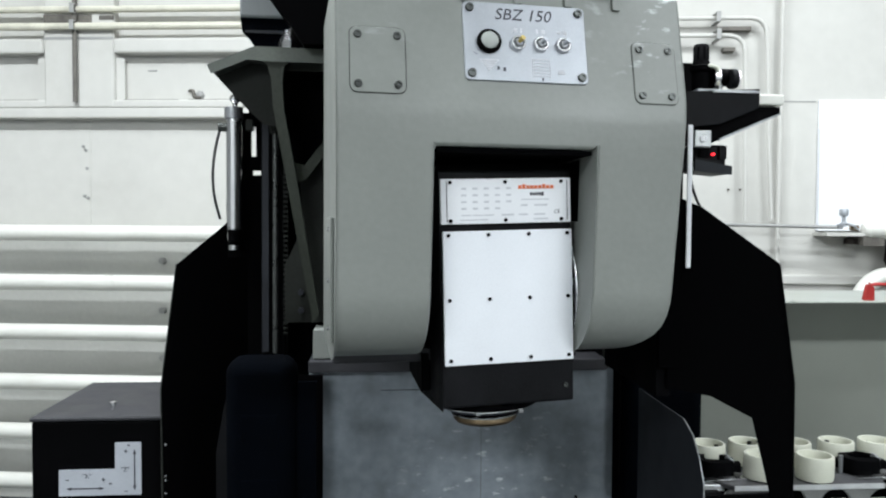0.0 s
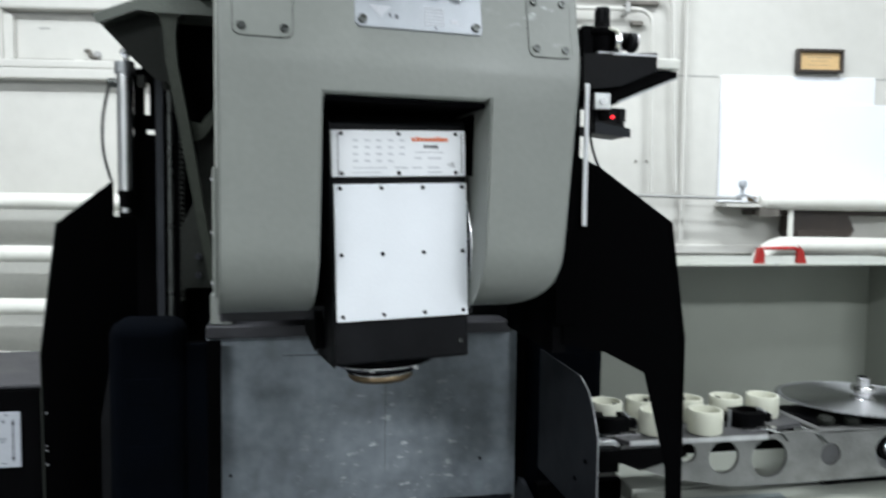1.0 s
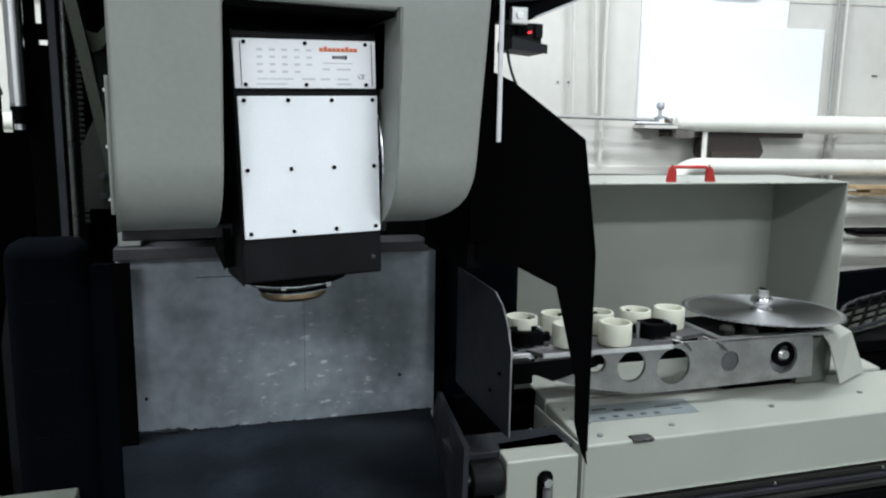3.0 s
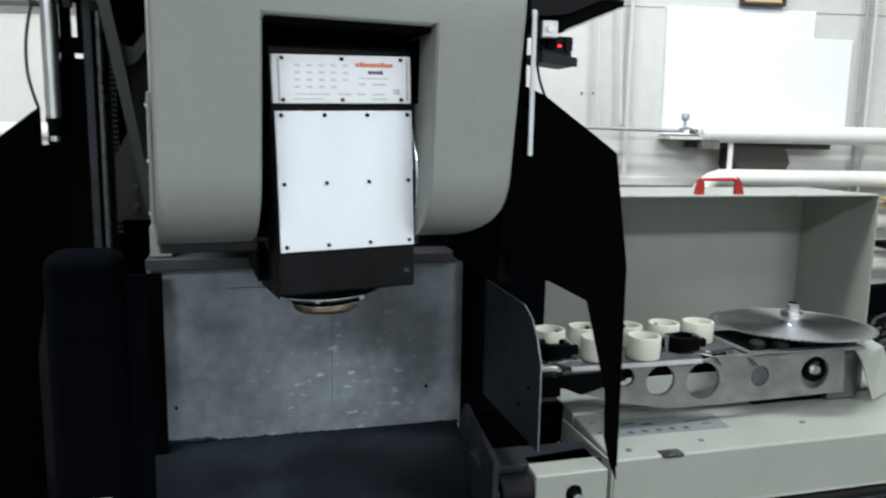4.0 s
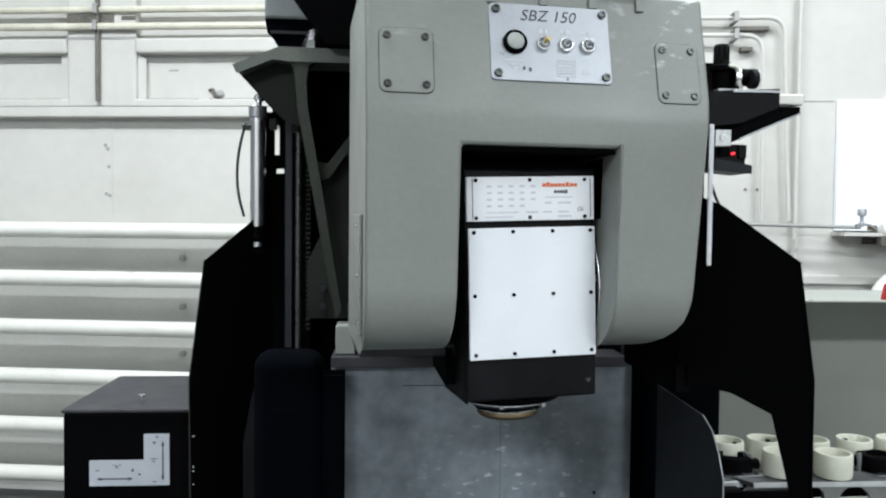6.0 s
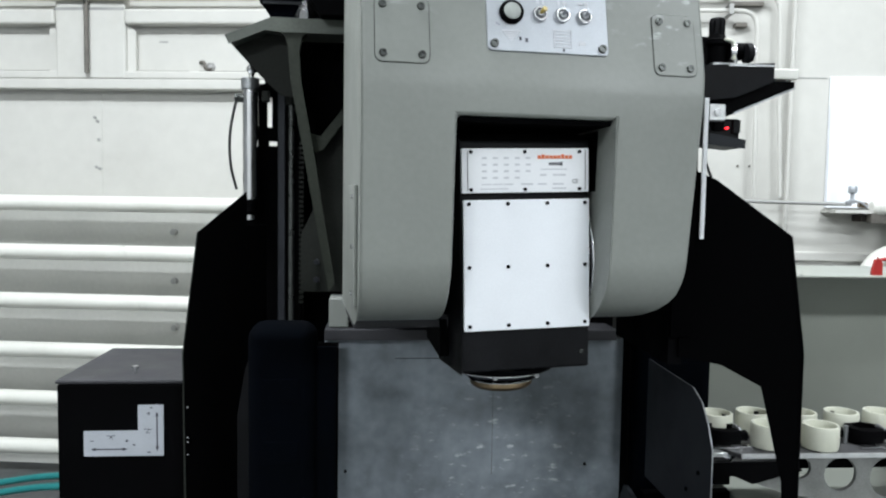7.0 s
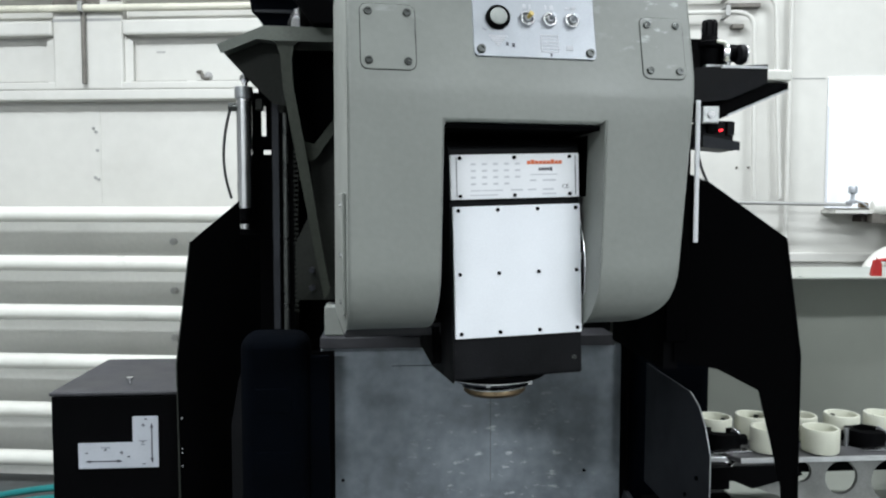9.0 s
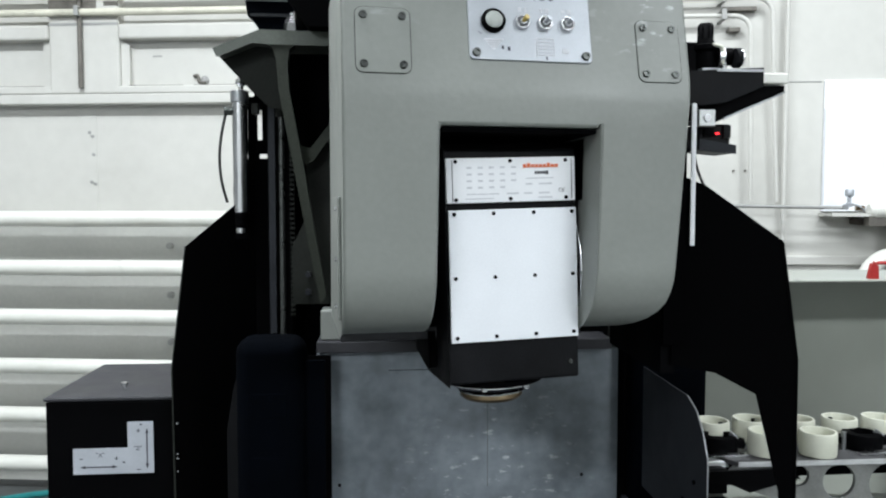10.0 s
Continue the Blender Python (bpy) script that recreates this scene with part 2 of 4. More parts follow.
def prism(poly, axis, lo, hi, bm=None, holes=()):
    """Outline in the two axes other than `axis`, from lo to hi along it; holes are (a, b, radius)."""
    bm = bm or bmesh.new()
    i = "xyz".index(axis)
    others = [k for k in range(3) if k != i]

    def at(a, b, c):
        p = [0, 0, 0]
        p[others[0]], p[others[1]], p[i] = a, b, c
        return p
    loops = [list(poly)]
    for a, b, r in holes:
        loops.append([(a + r * math.cos(k * math.tau / 28), b + r * math.sin(k * math.tau / 28)) for k in range(28)])
    rims = []
    for c in (lo, hi):
        edges, both = [], []
        for lp in loops:
            vs = [bm.verts.new(at(a, b, c)) for a, b in lp]
            edges += [bm.edges.new((vs[k - 1], vs[k])) for k in range(len(vs))]
            both.append(vs)
        if holes:
            bmesh.ops.triangle_fill(bm, edges=edges, use_beauty=True)
        else:
            bm.faces.new(both[0])
        rims.append(both)
    for va, vb in zip(*rims):
        for k in range(len(va)):
            bm.faces.new((va[k - 1], va[k], vb[k], vb[k - 1]))
    return bm


def rod(p, q, r, r2=None, bm=None, seg=16, caps=True):
    bm = bm or bmesh.new()
    p, q = Vector(p), Vector(q)
    d = q - p
    m = Matrix.Translation((p + q) / 2) @ d.to_track_quat("Z", "Y").to_matrix().to_4x4()
    bmesh.ops.create_cone(bm, cap_ends=caps, segments=seg, radius1=r, radius2=r if r2 is None else r2, depth=d.length, matrix=m)
    return bm


def lathe(profile, at, bm=None, seg=32, turn=None):
    """Profile of (radius, height) turned round z, or round z turned by `turn`, at a point."""
    bm = bm or bmesh.new()
    m = Matrix.Translation(at) @ (turn or Matrix.Identity(4))
    rings = []
    for r, h in profile:
        if r < 1e-6:
            rings.append([bm.verts.new(m @ Vector((0, 0, h)))])
        else:
            rings.append([bm.verts.new(m @ Vector((r * math.cos(k * math.tau / seg), r * math.sin(k * math.tau / seg), h))) for k in range(seg)])
    for a, b in zip(rings, rings[1:]):
        for k in range(seg):
            quad = [a[k % len(a)], a[(k + 1) % len(a)], b[(k + 1) % len(b)], b[k % len(b)]]
            quad = list(dict.fromkeys(quad))
            if len(quad) > 2:
                bm.faces.new(quad)
    return bm


def tube(points, r, bm=None, seg=10, rounds=0.0):
    """A pipe along a line; `rounds` rounds the corners off."""
    pts = [Vector(p) for p in points]
    if rounds:
        out = [pts[0]]
        for a, b, c in zip(pts, pts[1:], pts[2:]):
            p, q = b + (a - b).normalized() * rounds, b + (c - b).normalized() * rounds
            for k in range(7):
                t = k / 6
                out.append(p * (1 - t) ** 2 + b * 2 * t * (1 - t) + q * t * t)
        pts = out + [pts[-1]]
    bm = bm or bmesh.new()
    rings, up = [], None
    for k, p in enumerate(pts):
        d = (pts[min(k + 1, len(pts) - 1)] - pts[max(k - 1, 0)]).normalized()
        if up is None:
            up = d.orthogonal().normalized()
        up = (up - d * up.dot(d)).normalized()
        side = d.cross(up)
        rings.append([bm.verts.new(p + (up * math.cos(j * math.tau / seg) + side * math.sin(j * math.tau / seg)) * r) for j in range(seg)])
    for a, b in zip(rings, rings[1:]):
        for j in range(seg):
            bm.faces.new((a[j - 1], a[j], b[j], b[j - 1]))
    bm.faces.new(rings[0])
    bm.faces.new(rings[-1])
    return bm


def moved(bm, m):
    bmesh.ops.transform(bm, matrix=m, verts=bm.verts)
    return bm


def letters(body, size, m, shear=0.0, depth=0.0006):
    """Raised lettering as a bmesh; m takes the writing's plane (x along, y up, z out) into the plan."""
    cu = bpy.data.curves.new("letters", "FONT")
    cu.body, cu.size, cu.extrude, cu.shear, cu.align_x, cu.align_y = body, size, depth, shear, "CENTER", "CENTER"
    cu.resolution_u = 3
    ob = bpy.data.objects.new("letters", cu)
    scene.collection.objects.link(ob)
    bpy.context.view_layer.update()
    me = ob.to_mesh()
    bm = bmesh.new()
    bm.from_mesh(me)
    ob.to_mesh_clear()
    bpy.data.objects.remove(ob)
    bpy.data.curves.remove(cu)
    return moved(bm, m)


def bars(rows, m, depth=0.0006):
    """Plain printed bars (x, y, width, height) on a plane."""
    bm = bmesh.new()
    for x, y, w, h in rows:
        box((x - w / 2, y - h / 2, 0), (x + w / 2, y + h / 2, depth), bm)
    return moved(bm, m)


def upright(u, v, z):
    """The plane of a face that looks towards -v: x along u, y up, z out."""
    return Matrix.Translation((u, v, z)) @ Matrix.Rotation(radians(90), 4, "X")


MY = 8.5    # turn of the machine
HY = 15.0   # turn of the milling head

# ---- the hall ----
WY = 4.1
solo("floor", box((-8, -6.2, -0.1), (8, WY + 0.25, 0.05)), FLOORM, 0, "dark grey concrete workshop floor", "floor", kind="structure")
solo("ceiling", box((-8, -6.2, 4.4), (8, WY + 0.25, 4.55)), CEIL, 0, "pale plastered hall ceiling", "ceiling", kind="structure")
solo("wall_west", box((-8.2, -6.2, 0.05), (-8, WY, 4.4)), CEIL, 0, "plain pale plastered wall", "wall", kind="structure")
solo("wall_east", box((8, -6.2, 0.05), (8.2, WY, 4.4)), CEIL, 0, "plain pale plastered wall", "wall", kind="structure")
solo("wall_south", box((-8, -6.4, 0.05), (8, -6.2, 4.4)), CEIL, 0, "plain pale plastered wall", "wall", kind="structure")
wall = thing("wall_north", (0, WY, 0.05), 0, "white limewashed wall with pilaster, ledges and recessed panels", "wall", kind="structure")
part("wall_body", box((-8, WY, 1.50), (8, WY + 0.25, 4.4)), WALL, wall)
part("wall_foot", box((-8, WY, 0.05), (1.2, WY + 0.25, 1.50)), WALL_LOW, wall, "grey-painted lower wall")
part("wall_foot", box((1.2, WY, 0.05), (8, WY + 0.25, 1.50)), WALL, wall)
part("ledge", box((-8, WY - 0.075, 2.145), (1.0, WY + 0.01, 2.2)), WALL, wall, bevel=0.008)
part("panel_sill", box((-8, WY - 0.058, 2.2), (1.0, WY + 0.01, 2.245)), WALL, wall, bevel=0.01)
for x0, x1, z in ((-8, -2.335, 2.247), (-1.855, -1.56, 2.247), (-1.50, -1.12, 2.247), (-1.05, 0.9, 2.247), (-8, 0.9, 2.2012)):
    part("dirt_line", box((x0, WY - 0.045, z - 0.002), (x1, WY - 0.02, z + 0.001)) if z > 2.21 else box((x0, WY - 0.070, z - 0.001), (x1, WY - 0.058, z + 0.0008)), RUSTPIPE, wall, "dark dirt along the ledge")
part("soot_strip", box((-2.288, WY - 0.0615, 2.655), (-2.02, WY - 0.055, 2.698)), RUSTPIPE, wall, "sooty strip between the pipes")
part("soot_strip", box((-1.98, WY - 0.0615, 2.668), (-1.902, WY - 0.055, 2.692)), RUSTPIPE, wall, "sooty strip between the pipes")
part("soot_strip", box((-2.288, WY - 0.0615, 2.565), (-1.905, WY - 0.055, 2.580)), GREYPIPE, wall, "greyish dirt under the pipe")
part("pilaster", box((-2.29, WY - 0.06, 2.2), (-1.90, WY + 0.01, 4.4)), WALL, wall, bevel=0.012)
part("ledge", box((-8, WY - 0.07, 2.49), (-2.29, WY + 0.01, 2.57)), WALL, wall, bevel=0.012)
part("ledge", box((-1.90, WY - 0.07, 2.49), (1.0, WY + 0.01, 2.57)), WALL, wall, bevel=0.012)
part("reveal", prism([(-1.90, 2.245), (-1.86, 2.245), (-1.86, 2.46), (-1.90, 2.49)], "y", WY - 0.035, WY + 0.01), WALL, wall, bevel=0.006)
part("reveal", prism([(-2.33, 2.245), (-2.29, 2.245), (-2.29, 2.49), (-2.33, 2.49)], "y", WY - 0.035, WY + 0.01), WALL, wall, bevel=0.006)
part("ledge", box((1.2, WY - 0.02, 1.29), (8, WY + 0.01, 1.34)), WALL, wall, bevel=0.008)
part("joint_strip", box((-2.145, WY - 0.003, 1.50), (-2.065, WY + 0.01, 2.145)), WALL, wall)
for mx, mz in ((-2.105, 2.0), (-2.09, 1.98), (-2.085, 1.88), (-2.10, 1.73), (-2.08, 1.72)):
    part("bolt_end", rod((mx, WY - 0.008, mz), (mx, WY + 0.01, mz), 0.009, seg=10), GREYPIPE, wall)
for x0, x1 in ((1.45, 1.782), (2.635, 7.9)):
    part("joint_line", box((x0, WY - 0.002, 2.231), (x1, WY + 0.01, 2.237)), GREYPIPE, wall, "dark joint between wall boards")
part("bolt_end", box((3.18, WY - 0.006, 1.852), (3.212, WY + 0.01, 1.860)), WOOD_DARK, wall)
part("plaster_lump", lathe([(0, 0.02), (0.015, 0.016), (0.028, 0)], (-1.455, WY, 2.275), seg=7, turn=Matrix.Rotation(radians(90), 4, "X")), GREYPIPE, wall)
part("hook", tube([(-1.51, WY - 0.005, 2.30), (-1.48, WY - 0.03, 2.298), (-1.475, WY - 0.03, 2.262), (-1.44, WY - 0.03, 2.258)], 0.009, rounds=0.01), RUSTPIPE, wall, "bent rusty hook")
part("plaster_chip", box((-1.74, WY - 0.003, 2.405), (-1.69, WY + 0.005, 2.413)), GREYPIPE, wall)

# heating register on the wall
reg = thing("heating_register", (-4, 3.95, 0.2), 0, "white-painted horizontal heating pipes along the wall", "radiator")
for z in (1.53, 1.268, 1.003, 0.735, 0.468, 0.2):
    part("pipe", rod((-6, 3.95, z), (0.6, 3.95, z), 0.042, seg=20), PIPE, reg)
part("header", rod((-5.9, 3.99, 0.1), (-5.9, 3.99, 1.6), 0.04), PIPE, reg)
part("header", rod((0.55, 3.99, 0.05), (0.55, 3.99, 1.6), 0.04), PIPE, reg)
for z in (1.40, 1.13, 0.87, 0.60):
    part("bracket_bolt", rod((-1.66, 4.07, z - 0.02), (-1.66, 4.11, z - 0.02), 0.018, seg=8), GREYPIPE, reg)

reg2 = thing("heating_register", (2.0, 3.95, 0.3), 0, "thick white heating pipes with capped ends on the wall", "radiator")
for x0, z in ((1.985, 1.578), (2.02, 1.35), (2.6, 1.12), (2.6, 0.885), (2.6, 0.65)):
    if z != 1.35:
        part("pipe", rod((x0, 3.95, z), (7.5, 3.95, z), 0.048, seg=20), PIPE, reg2)
        part("pipe_cap", lathe([(0, 0.03), (0.03, 0.022), (0.048, 0)], (x0, 3.95, z), seg=20, turn=Matrix.Rotation(radians(-90), 4, "Y")), PIPE, reg2)
part("bent_pipe", tube([(7.5, 3.95, 1.35), (2.02, 3.95, 1.35), (1.93, 3.95, 1.2), (1.93, 3.95, 0.5)], 0.043, seg=16, rounds=0.085), PIPE, reg2)
part("riser", rod((2.13, 3.95, 1.35), (2.13, 3.95, 1.59), 0.014), PIPE, reg2)
part("feed_pipe", rod((1.2, 3.97, 1.60), (1.85, 3.97, 1.588), 0.009), GREYPIPE, reg2)
vt = part("valve", lathe([(0, 0.0), (0.014, 0.0), (0.016, 0.016), (0.009, 0.024), (0.009, 0.05), (0.019, 0.054), (0.021, 0.060), (0.021, 0.082), (0.017, 0.088), (0, 0.09)], (1.874, 3.96, 1.592), seg=14), PANEL, reg2, "dull metal shut-off valve")
part("union_nut", rod((1.845, 3.96, 1.592), (1.868, 3.96, 1.592), 0.013, seg=6), DULL, vt)
part("union_nut", rod((1.905, 3.96, 1.588), (1.945, 3.96, 1.585), 0.014, seg=6), BRASS, vt, "dirty brass union")
part("lever", tube([(1.88, 3.945, 1.605), (1.91, 3.935, 1.598), (1.935, 3.93, 1.575)], 0.006, rounds=0.012), DULL, vt)

# thin pipes and conduits on the wall
def wall_pipe(points, r, material, label, rounds=0.05):
    return solo("conduit", tube(points, r, rounds=rounds), material, 0, label, "conduit", group="conduits on the wall")


wall_pipe([(-6, 4.03, 2.725), (1.0, 4.03, 2.72)], 0.018, CONDUIT, "thin cream-painted pipe along the wall")
wall_pipe([(-6, 4.02, 2.635), (0.9, 4.02, 2.625)], 0.02, CONDUIT, "thin cream-painted pipe along the wall")
wall_pipe([(-2.105, 4.02, 4.3), (-2.105, 4.02, 2.23)], 0.0125, RUSTPIPE, "grey vertical conduit with a cut lower end")
wall_pipe([(0.6, 4.05, 2.65), (1.51, 4.05, 2.65), (1.53, 4.05, 2.1), (1.555, 4.05, 1.62)], 0.011, WALL, "limewashed conduit bending down the wall", 0.09)
wall_pipe([(0.6, 4.04, 2.56), (1.40, 4.04, 2.56), (1.42, 4.04, 1.62)], 0.011, WALL, "limewashed conduit bending down the wall", 0.09)
wall_pipe([(1.592, 4.06, 4.3), (1.592, 4.06, 1.36)], 0.011, WALL, "limewashed vertical pipe on the wall")
wall_pipe([(2.91, 4.06, 4.3), (2.91, 4.06, 0.4)], 0.010, GREYPIPE, "grey vertical conduit beside white boards")
wall_pipe([(2.962, 4.06, 4.3), (2.962, 4.06, 0.4)], 0.010, WALL, "limewashed vertical conduit beside white boards")
for x0, x1, z in ((1.27, 1.44, 2.59), (1.30, 1.36, 2.485)):
    solo("wall_bracket", box((x0, 4.062, z), (x1, WY + 0.003, z + 0.022)), RUSTPIPE, 0, "dirty brown bracket behind the conduits", "bracket", bevel=0.003)
for x, z in ((1.35, 1.78), (1.41, 1.78)):
    solo("wall_plug", rod((x, WY - 0.008, z), (x, WY + 0.01, z), 0.006, seg=10), RUSTPIPE, 0, "small grey plug in the white wall", "plug")

for x, y, z in ((-2.105, 4.0, 2.722), (-2.105, 3.995, 2.632), (-3.2, 4.0, 2.722), (-3.2, 3.995, 2.632), (-0.9, 4.0, 2.722), (-0.9, 3.995, 2.628), (1.26, 4.02, 2.65), (1.26, 4.01, 2.56)):
    clip = thing("pipe_clip", (x, y, z), 0, "small grey metal clip holding a pipe to the wall", "clip", group="pipe clips")
    part("strap", box((x - 0.012, y - 0.012, z - 0.026), (x + 0.012, y - 0.004, z + 0.026)), GREYPIPE, clip, bevel=0.002)
    part("leg", box((x - 0.010, y - 0.006, z - 0.026), (x + 0.010, WY + 0.005, z - 0.020)), GREYPIPE, clip)
    part("leg", box((x - 0.010, y - 0.006, z + 0.020), (x + 0.010, WY + 0.005, z + 0.026)), GREYPIPE, clip)

# boards, certificate, timber
solo("white_board", box((1.795, 4.088, 1.57), (2.635, 4.098, 2.24)), BOARD, 0, "large white laminate board leaning against the wall", "board", bevel=0.003)
solo("white_board", box((1.798, 4.076, 1.57), (2.855, 4.086, 2.095)), BOARD, 0, "wide white laminate board in front of another", "board", bevel=0.003)
cert = thing("picture_frame", (2.325, 4.08, 2.255), 0, "small dark framed ochre certificate above white boards", "picture frame")
part("paper", box((2.20, 4.075, 2.27), (2.43, 4.085, 2.37)), PAPER, cert, "ochre printed paper")
for lo, hi in (((2.19, 4.055, 2.258), (2.44, 4.09, 2.274)), ((2.19, 4.055, 2.366), (2.44, 4.09, 2.382)), ((2.19, 4.055, 2.274), (2.206, 4.09, 2.366)), ((2.424, 4.055, 2.274), (2.44, 4.09, 2.366))):
    part("frame_bar", box(lo, hi), WOOD_DARK, cert, bevel=0.003)
part("print", bars([(0, 0.02, 0.13, 0.006), (0, 0.0, 0.10, 0.004), (0, -0.02, 0.12, 0.004)], upright(2.315, 4.0745, 2.32)), WOOD, cert)
part("shelf", box((1.78, 3.93, 1.545), (2.75, 4.09, 1.562)), WALL, wall)
solo("plank", box((1.935, 3.985, 1.503), (2.72, 4.09, 1.533)), WOOD_DARK, 0, "dark brown board fixed under the pipe", "plank", bevel=0.003)
part("pipe_bracket", prism([(1.955, 1.50), (2.05, 1.50), (2.05, 1.535), (1.955, 1.545)], "y", 3.92, 3.984), RUSTPIPE, reg2, "rusty pipe bracket", bevel=0.003)
cr = thing("dark_crate", (2.33, 3.92, 1.385), 0, "low dark brown wooden crate under the pipe", "crate")
part("crate_body", prism([(2.135, 1.42), (2.16, 1.375), (2.455, 1.375), (2.485, 1.43), (2.455, 1.50), (2.145, 1.50)], "y", 3.98, 4.09), WOOD_DARK, cr, bevel=0.004)
part("crate_slat", box((2.18, 3.968, 1.395), (2.43, 3.979, 1.425)), WOOD_DARK, cr)
pr = thing("plank_bracket", (3.3, 3.86, 0.96), 0, "steel wall brackets carrying stored battens", "bracket")
for bx in (3.2, 4.6):
    for z in (1.195, 0.975):
        part("arm", box((bx, 3.74, z), (bx + 0.03, WY + 0.01, z + 0.009)), GREYPIPE, pr)
for k, (z, dx, mt) in enumerate(((1.204, 0.0, WOOD), (1.222, 0.06, WOOD), (1.240, -0.03, WOOD), (0.984, 0.02, WOOD_DARK), (1.002, -0.02, BLACK_PAINT))):
    solo("plank", box((2.95 + dx, 3.80 - 0.01 * k, z), (5.2 + dx, 3.9, z + 0.018)), mt, 0, "long raw timber batten stored on pipes" if mt is WOOD else "dark stained batten stored on pipes", "plank", group="stored battens", bevel=0.002)

# luminaires of the hall
for lx, ly, watts in LAMPS:
    lum = thing("ceiling_light", (lx, ly, 4.33), 0, "long white ceiling tube light", "ceiling light", group="hall lights")
    part("housing", box((lx - 1.26, ly - 0.22, 4.33), (lx + 1.26, ly + 0.22, 4.4)), PIPE, lum, bevel=0.006)
    part("diffuser", box((lx - 1.22, ly - 0.19, 4.295), (lx + 1.22, ly + 0.19, 4.33)), BOARD, lum, bevel=0.006)
    for ex in (-1.24, 1.24):
        part("end_cap", box((lx + ex - 0.02, ly - 0.20, 4.29), (lx + ex + 0.02, ly + 0.20, 4.33)), GREYPIPE, lum, bevel=0.004)

# ---- the milling head ----
head = thing("milling_head", (0.5, 1.55, 1.365), HY, "grey enamelled cast milling head with a deep central recess", "machine head")
arc = [(1.28 + 0.115 * (1 - math.cos(a)), 1.48 - 0.115 * math.sin(a)) for a in [radians(90 - 11.25 * k) for k in range(9)]]
PROFILE = [(1.69, 1.365)] + [(1.395, 1.365)] + arc[1:] + [(1.28, 1.722), (1.28, 1.765), (1.282, 1.785), (1.287, 1.812), (1.324, 1.98), (1.3284, 2.0), (1.69, 2.0), (1.69, 1.722)]
F1 = len(PROFILE) - 8


def right_edge(z):
    u = 0.812 - max(0, 1.83 - z) * 0.075
    r = 0.066
    if z < 1.365 + r:
        u -= r - math.sqrt(max(0, r * r - (1.365 + r - z) ** 2))
    return u


bm = bmesh.new()
rings = []
for st in (0.202, 0.362, 0.638, None):
    rings.append([bm.verts.new((right_edge(z) if st is None else st + (0.02 * (z - 1.72) if st in (0.362, 0.638) and z < 1.72 else 0), v, z)) for v, z in PROFILE])
N = len(PROFILE)
for s in (0, 1, 2):
    for k in range(N):
        if s == 1 and not (F1 <= k < N - 1):
            continue
        j = (k + 1) % N
        bm.faces.new((rings[s][k], rings[s][j], rings[s + 1][j], rings[s + 1][k]))
bm.faces.new(rings[0])
bm.faces.new(rings[3])
for s in (1, 2):
    bm.faces.new([rings[s][k] for k in range(0, F1 + 1)] + [rings[s][N - 1]])
bm.faces.new((rings[1][F1], rings[2][F1], rings[2][N - 1], rings[1][N - 1]))
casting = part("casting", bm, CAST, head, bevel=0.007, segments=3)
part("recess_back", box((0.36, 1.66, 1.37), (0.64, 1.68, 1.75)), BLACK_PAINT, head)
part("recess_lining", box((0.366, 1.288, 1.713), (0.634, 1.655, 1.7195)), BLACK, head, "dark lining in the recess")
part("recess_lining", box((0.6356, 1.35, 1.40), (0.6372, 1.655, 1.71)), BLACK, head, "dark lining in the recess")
part("lower_lip", box((0.207, 1.46, 1.337), (0.68, 1.68, 1.362)), BOXTOP, head, bevel=0.004)
# machined side cover with its screws
sidec = part("side_cover", box((0.1955, 1.315, 1.40), (0.2015, 1.47, 1.605)), CAST, head, bevel=0.002)
for z in (1.42, 1.50, 1.585):
    part("screw", rod((0.1925, 1.345, z), (0.196, 1.345, z), 0.004, seg=10), STEEL, sidec)

SLOPE = math.atan2(0.037, 0.168)


def on_slope(u, z, out=0.0):
    """The plane of the head's leaning upper face."""
    return Matrix.Translation((u, 1.287 + (z - 1.812) * math.tan(SLOPE), z)) @ Matrix.Rotation(radians(90) - SLOPE, 4, "X") @ Matrix.Translation((0, 0, out))


def rounded(w, h, r, lo, hi, m):
    pts = []
    for cx, cy, a0 in ((w / 2 - r, h / 2 - r, 0), (-w / 2 + r, h / 2 - r, 90), (-w / 2 + r, -h / 2 + r, 180), (w / 2 - r, -h / 2 + r, 270)):
        pts += [(cx + r * math.cos(radians(a0 + k * 22.5)), cy + r * math.sin(radians(a0 + k * 22.5))) for k in range(5)]
    return moved(prism(pts, "z", lo, hi), m)


def screw_head(m, r=0.0075, h=0.004):
    return moved(lathe([(0, h * 0.6), (r * 0.45, h * 0.6), (r * 0.5, h), (r * 0.9, h), (r, h * 0.5), (r, 0)], (0, 0, 0), seg=14), m)


for cu_, w in ((0.270, 0.090), (0.752, 0.080)):
    cover = part("cover_plate", rounded(w, 0.112, 0.012, -0.002, 0.002, on_slope(cu_, 1.858)), CAST, head, "small grey screwed cover plate", bevel=0.001)
    part("gasket", rounded(w + 0.0018, 0.1138, 0.0129, -0.003, 0.0004, on_slope(cu_, 1.858)), BLACK_PAINT, cover)
    for sx in (-1, 1):
        for sy in (-1, 1):
            part("screw", screw_head(on_slope(cu_, 1.858, 0.002) @ Matrix.Translation((sx * (w / 2 - 0.013), sy * 0.042, 0)), 0.0068), SCREW, cover)
ctl = part("control_plate", rounded(0.214, 0.139, 0.008, -0.002, 0.004, on_slope(0.520, 1.899)), PANEL, head, "brushed silver control plate with knob and buttons", bevel=0.001)
CP = on_slope(0.520, 1.899, 0.004) @ Matrix.Diagonal((0.965, 0.965, 1, 1))


